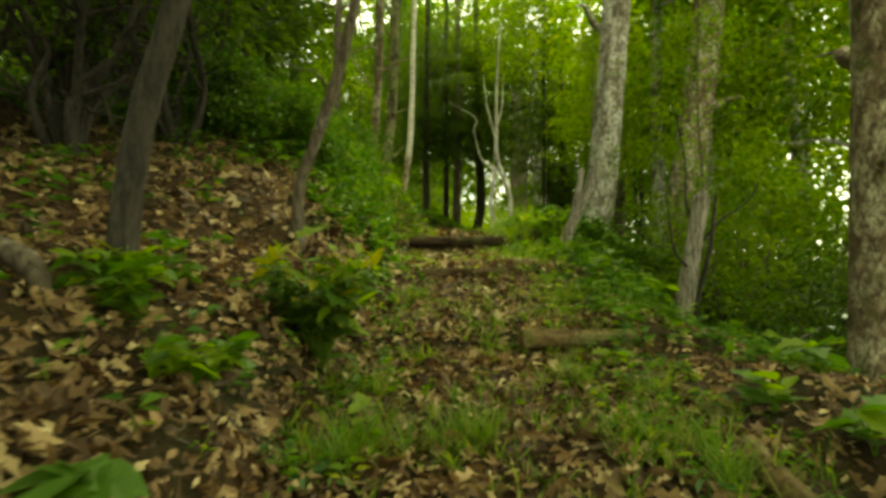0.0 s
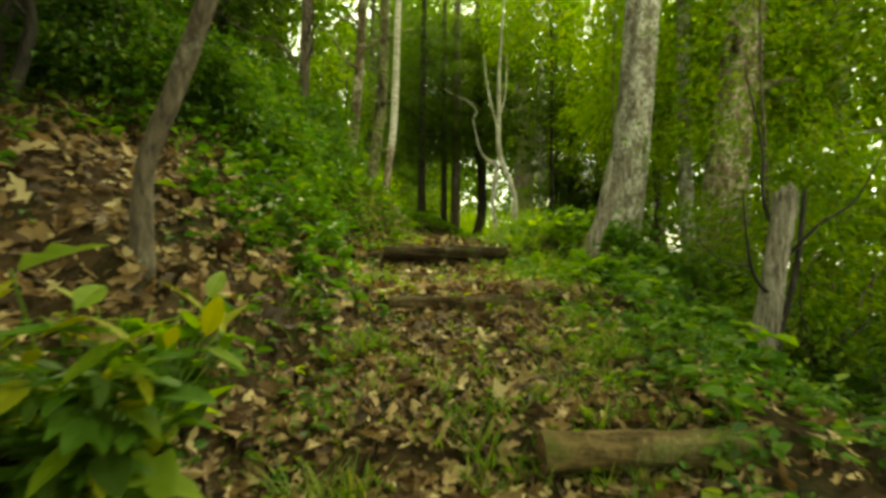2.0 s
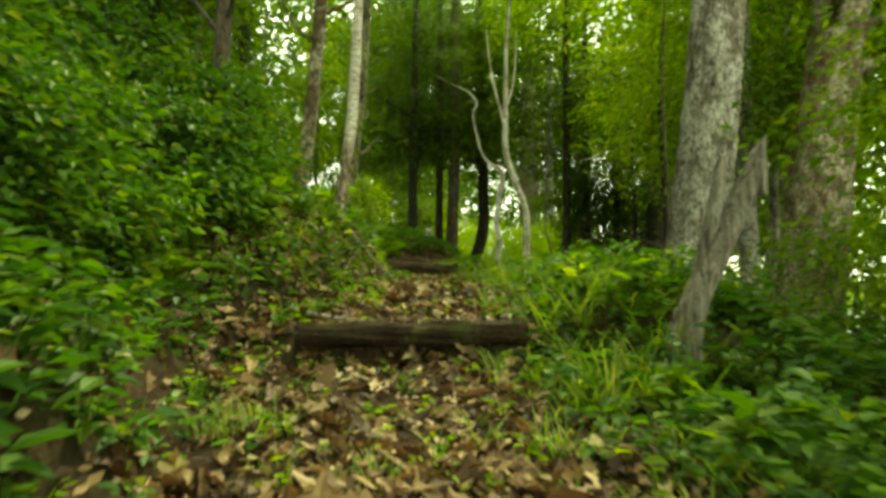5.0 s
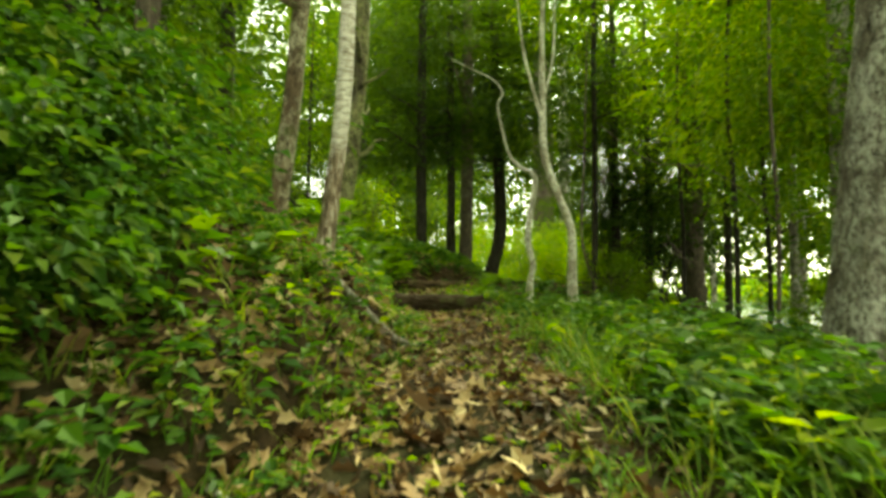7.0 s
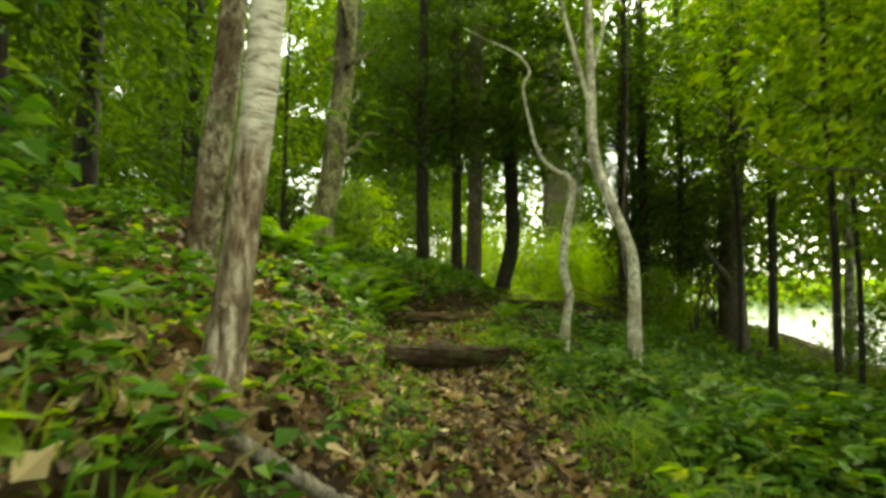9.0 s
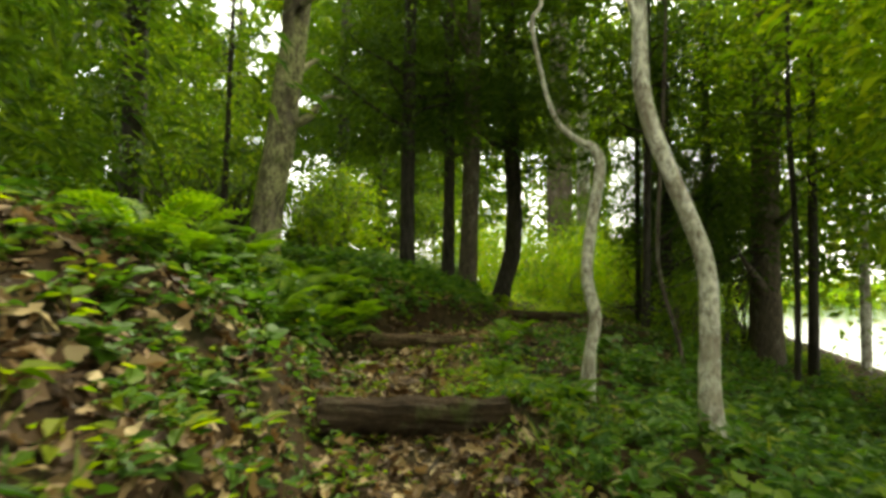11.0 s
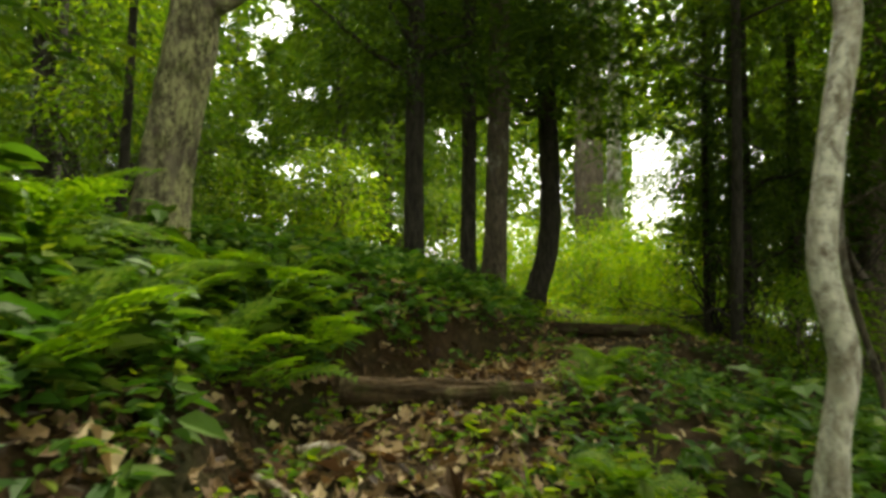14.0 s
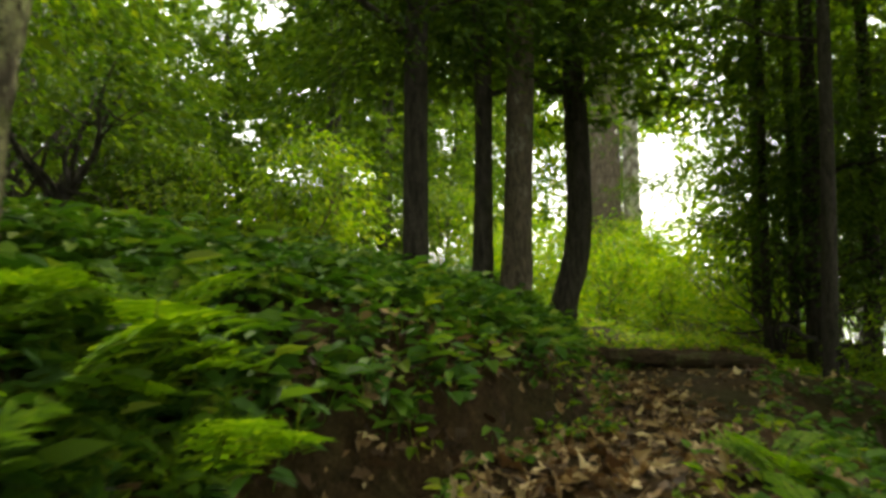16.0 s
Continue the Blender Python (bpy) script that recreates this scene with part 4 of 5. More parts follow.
def frond_mesh(seed, length=0.6):
    r = np.random.default_rng(seed)
    pairs = 12
    t = np.linspace(0.14, 0.98, pairs)
    at, along, up, ln, wd = [], [], [], [], []
    for k in t:
        p = np.array([0, k * length, 0.35 * length * math.sin(k * 2.1) - 0.25 * length * k * k])
        w = length * 0.3 * math.sin(math.pi * min(1, 0.12 + 0.88 * (1 - k))) ** 0.8 * r.uniform(0.9, 1.1)
        for s in (-1, 1):
            d = unit(np.array([s, 0.35, -0.1 + r.normal(0, 0.06)]))
            m = 4
            for j in range(m):
                u = (j + 0.5) / m
                for e in (-1, 1):
                    at.append(p + d * w * u)
                    along.append(unit(d * 0.45 + np.array([0, e, 0.0])))
                    ln.append(w * 0.32 * (1.05 - u))
            at.append(p)
            along.append(d)
            ln.append(w)
    n = len(at)
    ln = np.array(ln)
    wd = np.where(np.arange(n) % 9 == 8, ln * 0.15, ln * 1.0)
    v, f = leaves(np.array(at), np.array(along), np.tile([0, 0, 1.0], (n, 1)) + r.normal(0, 0.1, (n, 3)), ln, wd, 0.05, 0.1)
    spine = [(0, k * length, 0.35 * length * math.sin(k * 2.1) - 0.25 * length * k * k, 0.0035 * (1.1 - k)) for k in (0, 0.25, 0.5, 0.75, 1.0)]
    sv, sf = tube(spine, 12, 4, 0, seed)
    v, f = merge([(v, f.tolist()), (sv, sf)])
    me = bpy.data.meshes.new("frond")
    me.from_pydata(v.tolist(), [], f)
    me.materials.append(M_FERN)
    return me


FRONDS = [frond_mesh(s) for s in (1, 2, 3)]


def fern(x, y, scale, seed, n=7, lift=28):
    r = np.random.default_rng(seed)
    top = empty("fern", x, y, float(height(x, y)) + 0.01, "bright green feathery fern arching over the bank", "fern", "ferns beside the path")
    for k in range(n):
        ob = new("frond", FRONDS[int(r.integers(3))])
        ob.parent = top
        ob.matrix_basis = pose(0, 0, 0, 0, 0, 360 * (k + r.uniform(-0.3, 0.3)) / n) @ pose(0, 0, 0, r.uniform(lift - 14, lift + 20), r.uniform(-20, 20), 0) @ Matrix.Scale(scale * r.uniform(0.75, 1.15), 4)
    return top


for k, (fx, fy, fs) in enumerate([(-0.45, 11.9, 1.0), (-0.75, 12.2, 1.1), (-0.35, 12.45, 1.05), (-0.6, 12.7, 1.0), (-0.95, 12.6, 1.0), (-0.85, 11.6, 0.85), (-0.3, 13.0, 0.7),
                                  (-1.5, 12.8, 1.2), (-0.75, 10.9, 0.9), (-0.95, 8.0, 0.8), (-0.75, 7.4, 0.8),
                                  (0.95, 12.9, 0.6), (1.15, 13.4, 0.6), (1.2, 11.7, 0.55), (1.35, 9.6, 0.6), (-0.32, 13.15, 0.95), (-0.55, 12.95, 0.95), (-0.7, 6.3, 0.7), (0.85, 12.1, 0.45), (-0.24, 12.72, 1.0), (-0.14, 12.98, 0.95), (-0.38, 12.92, 1.1)]):
    fern(fx, fy, fs * (0.68 if fy < 12.4 else 0.58), 400 + k, 7, 28 if k < 19 else 16)

# ---------------------------------------------------------------- seedlings with large leaves


def leaf_mesh(seed, mat, lobed=False, wide=0.3):
    r = np.random.default_rng(seed)
    n = 7
    t = np.linspace(0, 1, n)
    w = wide * np.sin(np.pi * t ** 0.75) ** 0.9
    if lobed:
        w = w * np.array([1, 1.5, 0.85, 1.5, 0.8, 1.1, 1])
    verts, faces = [], []
    for k in range(n):
        bend = -0.18 * t[k] ** 2
        verts += [(-w[k], t[k] + 0.05 * w[k], bend + 0.22 * w[k] + r.normal(0, 0.01)), (0, t[k], bend), (w[k], t[k] + 0.05 * w[k], bend + 0.22 * w[k] + r.normal(0, 0.01))]
    for k in range(n - 1):
        a = 3 * k
        faces += [(a, a + 1, a + 4, a + 3), (a + 1, a + 2, a + 5, a + 4)]
    me = bpy.data.meshes.new("leaf")
    me.from_pydata(verts, [], faces)
    me.materials.append(mat)
    return me


BLADES = {"green": [leaf_mesh(1, M_GREEN), leaf_mesh(2, M_GREEN, True)], "young": [leaf_mesh(3, M_YELLOW), leaf_mesh(4, M_YELLOW, True)], "tip": [leaf_mesh(7, M_TIP), leaf_mesh(8, M_YELLOW)], "dark": [leaf_mesh(5, M_GREEN), leaf_mesh(6, M_DARK)],
          "slim": [leaf_mesh(9, M_GREEN, wide=0.19), leaf_mesh(10, M_DARK, wide=0.17)], "slim_tip": [leaf_mesh(11, M_TIP, wide=0.17), leaf_mesh(12, M_YELLOW, wide=0.18)]}


def seedling(x, y, tall, n, blade, spread, label, kinds=("green",), top_kind=None, seed=1, low=0.12):
    """A young plant with separate leaves round a few thin stems."""
    r = np.random.default_rng(seed)
    top = empty("seedling", x, y, float(height(x, y)), label, "seedling")
    stems = max(2, n // 9)
    tips = []
    for k in range(stems):
        a = r.uniform(0, 6.28)
        tip = np.array([math.cos(a) * spread * 0.6, math.sin(a) * spread * 0.6, tall * r.uniform(0.75, 1)])
        v, f = tube([(0, 0, -0.03, 0.004), (*(tip * [0.4, 0.4, 0.5]), 0.003), (*tip, 0.002)], 7, 5, 0, seed + k)
        tips.append((tip, link("stem", v, f, M_GRASS, top, smooth=True)))
    for k in range(n):
        tip, stem = tips[k % stems]
        u = r.uniform(low, 1.0)
        p = tip * [u, u, u ** 0.9]
        kind = top_kind if (top_kind and p[2] > tall * 0.84) else kinds[int(r.integers(len(kinds)))]
        ob = new("leaf", BLADES[kind][int(r.integers(2))])
        ob.parent = stem
        ob.matrix_basis = pose(*p, 0, 0, r.uniform(0, 360)) @ pose(0, 0.01, 0, r.uniform(-25, 35 if kind != top_kind else 60), r.uniform(-25, 25), 0) @ Matrix.Scale(blade * r.uniform(0.65, 1.2), 4)
    return top


seedling(-0.47, 2.78, 0.54, 520, 0.11, 0.44, "dense glossy green bush with yellow young tips", ("slim", "slim", "dark", "slim_tip"), "slim_tip", 1, 0.28)
seedling(-1.0, 2.05, 0.26, 120, 0.1, 0.26, "yellow-green leafy seedling on dead leaves", ("young", "green"), "tip", 2)
seedling(-0.71, 1.86, 0.16, 50, 0.1, 0.24, "low green seedling on the leafy bank", ("young", "green"), None, 3)
seedling(-0.66, 1.08, 0.13, 16, 0.12, 0.16, "broad-leaved green seedling at the bank foot", ("green",), None, 4)
seedling(-0.44, 2.72, 0.68, 11, 0.17, 0.24, "tall shoot with broad lobed pale green leaves", ("young", "green"), None, 9)
seedling(-0.98, 2.5, 0.2, 14, 0.12, 0.16, "small green seedling among dead leaves", ("green",), None, 5)
seedling(-0.5, 3.2, 0.28, 22, 0.14, 0.25, "broad-leaved seedling below a thin tree", ("green", "young"), None, 6)
seedling(-0.65, 2.2, 0.14, 14, 0.1, 0.15, "small green seedling on dead leaves", ("green",), None, 7)
seedling(-0.2, 2.2, 0.12, 12, 0.09, 0.12, "small yellow-green seedling at the path edge", ("young",), None, 8)
for k, (sx, sy, st, sn, sb) in enumerate([(-0.55, 7.2, 0.35, 26, 0.13), (-0.75, 6.7, 0.4, 30, 0.13), (-0.4, 7.6, 0.22, 18, 0.1), (-0.8, 7.8, 0.35, 26, 0.11), (-0.8, 8.9, 0.16, 16, 0.1), (-0.5, 9.3, 0.12, 12, 0.09),
                                          (-0.42, 10.75, 0.14, 16, 0.1), (-0.28, 10.35, 0.1, 12, 0.1), (-0.5, 10.15, 0.14, 16, 0.1), (-0.3, 11.0, 0.12, 14, 0.1), (-0.62, 10.4, 0.16, 18, 0.11), (-0.75, 10.9, 0.18, 20, 0.11), (-0.45, 11.5, 0.2, 18, 0.1), (-0.6, 11.3, 0.3, 28, 0.13), (-0.45, 12.1, 0.25, 26, 0.12), (-0.8, 12.0, 0.3, 26, 0.12), (-0.9, 13.1, 0.3, 24, 0.12),
                                          (0.95, 3.0, 0.12, 14, 0.09), (1.3, 2.2, 0.16, 16, 0.13), (1.45, 1.9, 0.18, 18, 0.14), (1.6, 2.5, 0.2, 20, 0.12), (1.5, 3.9, 0.18, 18, 0.12), (1.2, 5.3, 0.25, 22, 0.12), (1.5, 5.0, 0.25, 22, 0.12), (1.8, 5.6, 0.3, 24, 0.13),
                                          (1.35, 6.6, 0.2, 20, 0.11), (1.25, 7.8, 0.3, 26, 0.12), (1.6, 8.4, 0.35, 30, 0.13), (2.0, 9.2, 0.3, 26, 0.13), (1.5, 11.3, 0.2, 20, 0.11), (1.9, 11.9, 0.25, 24, 0.12), (1.7, 12.9, 0.25, 22, 0.12), (2.2, 13.1, 0.25, 22, 0.12)]):
    seedling(sx, sy, st, sn, sb, st * 0.7, "green broad-leaved seedling in the undergrowth", ("green", "dark", "green") if sx < 0 and sy > 9.9 else ("green", "green", "young"), None, 20 + k)

for k, (sx, sy, st, sn, sb) in enumerate([(1.35, 8.3, 0.22, 24, 0.12), (1.5, 8.9, 0.28, 28, 0.13), (1.25, 9.5, 0.2, 20, 0.11), (1.75, 10.0, 0.3, 28, 0.13), (1.3, 7.5, 0.2, 22, 0.11), (1.9, 8.1, 0.3, 30, 0.14), (1.4, 10.3, 0.2, 22, 0.1), (1.15, 5.9, 0.18, 18, 0.1), (1.45, 6.0, 0.25, 24, 0.12)]):
    seedling(sx, sy, st * 0.8, sn * 2, sb * 0.68, st, "yellow-green seedling with drooping leaves below the path", ("young", "young", "green"), None, 70 + k)

# ---------------------------------------------------------------- undergrowth, grass and dead leaves


def scatter(n, xr, yr, keep, seed, green=True):
    r = np.random.default_rng(seed)
    x, y = r.uniform(*xr, n), r.uniform(*yr, n)
    off = x - interp(y, MIDDLE)
    off = np.where(off < 0, np.minimum(off + np.maximum(interp(y, WIDE) - 0.42, 0), 0), off)
    ok = keep(x, y, off, r.uniform(0, 1, n))
    if green:  # hardly anything grows round the foot of the pale tree
        ok = ok & ((((x + 0.12) / 0.3) ** 2 + ((y - 8.6) / 0.4) ** 2 > 1) | (r.uniform(0, 1, n) < 0.1))
    x, y, off = x[ok], y[ok], off[ok]
    return r, x, y, off, height(x, y)


def groundcover(name, label, n, xr, yr, keep, tall, leaf, per, mat, seed, slim=0.55, rows=1):
    r, x, y, off, z = scatter(n, xr, yr, keep, seed)
    m = len(x)
    h = tall * r.uniform(0.35, 1.2, m)
    i = np.repeat(np.arange(m), per)
    k = len(i)
    u = r.uniform(0.2, 1, k)
    lean = r.normal(0, 0.25, (m, 2))
    a = r.uniform(0, 6.28, k)
    side = np.stack([np.cos(a), np.sin(a)], 1)
    at = np.stack([x[i] + lean[i, 0] * h[i] * u + side[:, 0] * 0.02, y[i] + lean[i, 1] * h[i] * u + side[:, 1] * 0.02, z[i] + h[i] * u], 1)
    along = unit(np.stack([side[:, 0], side[:, 1], r.uniform(-0.3, 0.6, k)], 1))
    size = leaf * r.uniform(0.5, 1.25, k) * (0.7 + 0.5 * r.uniform(0, 1, m))[i]
    v1, f1 = leaves(at, along, np.tile([0, 0, 1.0], (k, 1)) + r.normal(0, 0.3, (k, 3)), size, size * slim, 0.18, 0.2, rows)
    base = np.stack([x, y, z - 0.01], 1)
    v2, f2 = leaves(base, np.stack([lean[:, 0], lean[:, 1], np.ones(m)], 1), rand_dirs(r, m, 0.01), h, 0.006, 0, 0)
    v, f = merge([(v1, f1 if isinstance(f1, list) else f1.tolist()), (v2, f2.tolist())])
    tagged(link(name, v, f, mat), label, "undergrowth", kind="stuff")


groundcover("undergrowth", "low green plants covering the path's lower edge", 3600, (0.8, 3.4), (3.2, 15.5), lambda x, y, off, p: (off > 0.55) & (off < 1.9) & (p < np.clip((off - 0.35) * 2.0, 0.25, 1) * np.where(y > 11.6, 0.5, 1)), 0.14, 0.066, 11, M_GREEN, 501, rows=3)
groundcover("undergrowth", "dense green broad-leaved undergrowth on the lower slope", 2600, (1.8, 5.6), (3.2, 15.5), lambda x, y, off, p: (off > 1.5) & (p < np.clip((off - 1.3) * 2.2, 0.2, 1)), 0.27, 0.085, 11, M_GREEN, 516)
groundcover("undergrowth", "knee-high green plants beside the weathered snag", 620, (0.95, 3.6), (4.4, 8.4), lambda x, y, off, p: (off > 0.75) & (p < np.clip((off - 0.6) * 1.6, 0.1, 1)), 0.27, 0.085, 10, M_GREEN, 517, rows=3)
groundcover("undergrowth", "dense green weeds covering the bank", 2500, (-4.5, 0.4), (4.0, 8.4), lambda x, y, off, p: (off < -0.5) & (p < np.clip((y - 3.8) / 0.9, 0.06, 1) * np.where((off > -1.2) & (y > 6.3), 0.45, 1)), 0.2, 0.07, 11, M_GREEN, 502)
groundcover("undergrowth", "low green plants over the leafy bank", 1200, (-4.5, 0.4), (8.3, 12.8), lambda x, y, off, p: (off < -0.5) & ((off < -1.1) | (y > 11.4) | (p < 0.4)), 0.12, 0.075, 10, M_GREEN, 518, rows=3)
groundcover("undergrowth", "yellowing low plants over the leafy bank", 130, (-2.5, 0.4), (8.0, 10.6), lambda x, y, off, p: (off < -0.5), 0.11, 0.07, 8, M_YELLOW, 519, rows=3)
groundcover("undergrowth", "dark low plants on the bank top", 4000, (-6, 2.4), (12.6, 20), lambda x, y, off, p: (off < -0.52) & ((x < 1.0) | (y < 15.6)), 0.16, 0.07, 10, M_GREEN, 503)
groundcover("undergrowth", "yellow-green plants in the clearing", 2300, (1.8, 9), (18.5, 30), lambda x, y, off, p: np.abs(off) > 0.0, 0.3, 0.1, 9, M_YELLOW, 504)
groundcover("undergrowth", "bright green plants behind the log at the bend", 700, (1.2, 5.0), (16.7, 18.9), lambda x, y, off, p: y > 16.6, 0.08, 0.06, 9, M_YELLOW, 514)
groundcover("undergrowth", "low green seedlings on the path edge", 1500, (-0.6, 1.8), (1.0, 16.5), lambda x, y, off, p: (np.abs(off - 0.08) > 0.3) & (np.abs(off) < 0.8), 0.09, 0.05, 7, M_GREEN, 505, rows=3)
groundcover("undergrowth", "yellowing small plants on the path edge", 1200, (-0.6, 1.8), (1.5, 16.0), lambda x, y, off, p: (np.abs(off - 0.05) > 0.22) & (np.abs(off) < 0.8), 0.07, 0.045, 6, M_YELLOW, 506, rows=3)
groundcover("undergrowth", "scattered small plants on the leafy slope", 420, (-5, -0.2), (0.8, 5.5), lambda x, y, off, p: off < -0.6, 0.12, 0.08, 6, M_GREEN, 507)
groundcover("undergrowth", "low plants of the lower slope", 1800, (3.5, 12), (3.0, 20), lambda x, y, off, p: off > 2.5, 0.25, 0.11, 8, M_GREEN, 508)
groundcover("undergrowth", "pale yellow-green plants between the log steps", 380, (0.4, 1.7), (11.3, 13.4), lambda x, y, off, p: (off > 0.12) & (off < 1.0) & (y < 12.7), 0.08, 0.05, 8, M_YELLOW, 520, rows=3)
groundcover("undergrowth", "green broad-leaved plants below the ferns", 420, (-1.2, 0.2), (11.7, 13.4), lambda x, y, off, p: (off < -0.55) & (off > -1.2), 0.14, 0.095, 9, M_GREEN, 521, rows=3)
groundcover("undergrowth", "tall leafy weeds below the path", 230, (1.0, 2.3), (6.6, 9.6), lambda x, y, off, p: (off > 0.62) & (off < 1.7), 0.27, 0.085, 11, M_GREEN, 523, rows=3)
groundcover("undergrowth", "pale young weeds below the path", 130, (1.0, 2.3), (6.6, 9.6), lambda x, y, off, p: (off > 0.55) & (off < 1.6), 0.24, 0.075, 9, M_YELLOW, 524, rows=3)
groundcover("undergrowth", "tall weeds on the slope above the lake", 240, (2.8, 6.0), (9.5, 14), lambda x, y, off, p: off > 1.9, 0.5, 0.11, 14, M_GREEN, 525)
groundcover("undergrowth", "green seedlings hiding the earth bank", 130, (-0.95, -0.1), (4.0, 5.6), lambda x, y, off, p: (off < -0.42) & (off > -1.0), 0.15, 0.08, 9, M_GREEN, 526, rows=3)
groundcover("undergrowth", "low plants of the wood floor", 2000, (-14, 2), (8, 34), lambda x, y, off, p: off < -3, 0.35, 0.13, 8, M_GREEN, 509)


groundcover("undergrowth", "dark green plants overhanging the cut bank", 2600, (-1.2, 2.2), (12.8, 17.5), lambda x, y, off, p: (off < -0.47) & (off > -1.9) & ((x < 1.0) | (y < 15.6)), 0.15, 0.07, 11, M_GREEN, 513, rows=3)
groundcover("undergrowth", "small green plants rooted in the bank face", 1500, (-1.2, 0.6), (3.8, 13.2), lambda x, y, off, p: (off < -0.36) & (off > -0.95) & (y < 11.4) & (p < np.clip((y - 4.6) / 2.5, 0.15, 0.6)), 0.09, 0.055, 8, M_GREEN, 510, rows=3)
groundcover("undergrowth", "yellowing seedlings rooted in the bank face", 500, (-1.2, 0.6), (5.0, 13.0), lambda x, y, off, p: (off < -0.38) & (off > -0.95) & (y < 9.9), 0.12, 0.06, 6, M_YELLOW, 511)
groundcover("undergrowth", "tiny plants growing among the dead leaves", 900, (-0.5, 1.3), (2.5, 13.0), lambda x, y, off, p: np.abs(off) < 0.35, 0.05, 0.04, 5, M_YELLOW, 512, rows=3)


def grass(n, xr, yr, keep, tall, seed, label):
    r, x, y, off, z = scatter(n, xr, yr, keep, seed)
    per = 9
    i = np.repeat(np.arange(len(x)), per)
    k = len(i)
    a = r.uniform(0, 6.28, k)
    at = np.stack([x[i] + r.normal(0, 0.015, k), y[i] + r.normal(0, 0.015, k), z[i] - 0.005], 1)
    along = unit(np.stack([np.cos(a) * 0.6, np.sin(a) * 0.6, r.uniform(0.5, 1.4, k)], 1))
    h = tall * r.uniform(0.4, 1.2, k)
    v, f = leaves(at, along, np.tile([0, 0, 1.0], (k, 1)), h, 0.0055 * r.uniform(0.7, 1.6, k), 0.1, 0.25, 2)
    tagged(link("grass", v, f, M_GRASS), label, "grass", kind="stuff")


grass(900, (-0.4, 1.5), (1.0, 6.3), lambda x, y, off, p: (np.abs(off) < 0.85) & (p < np.clip(5.0 - y, 0.15, 1) * (0.25 + 0.75 * (np.sin(3.1 * x + 1.7 * y) * np.sin(2.3 * y - 1.1 * x) > 0.12))), 0.12, 601, "tufts of thin green grass growing on the path")
grass(1000, (0.3, 2.6), (3.6, 12.3), lambda x, y, off, p: (off > 0.35) & (off < 1.6), 0.15, 602, "long green grass along the path edge")
grass(300, (0.9, 2.0), (5.8, 9.6), lambda x, y, off, p: (off > 0.5) & (off < 1.35), 0.32, 604, "tall arching grass below the path")
grass(260, (-0.9, 0.4), (6.6, 9.6), lambda x, y, off, p: (off < -0.3) & (off > -1.1), 0.16, 603, "green grass hanging over the bank foot")


grass_spots = [(-0.24, 2.0, 0.28), (0.1, 2.05, 0.22), (0.8, 2.05, 0.27), (0.98, 2.6, 0.12), (0.95, 1.8, 0.2), (-0.3, 2.6, 0.2), (0.42, 3.4, 0.12), (-0.1, 4.2, 0.14), (-0.05, 3.2, 0.12), (0.7, 2.8, 0.15), (0.95, 4.1, 0.14), (-0.15, 5.6, 0.14), (0.95, 5.8, 0.14)]


def near_spot(x, y, off, p):
    return np.any([p > np.sqrt((x - a) ** 2 + (y - b) ** 2) / c for a, b, c in grass_spots], axis=0)


grass(5200, (-0.5, 1.5), (1.5, 6.2), near_spot, 0.17, 604, "clumps of fine green grass on the path")


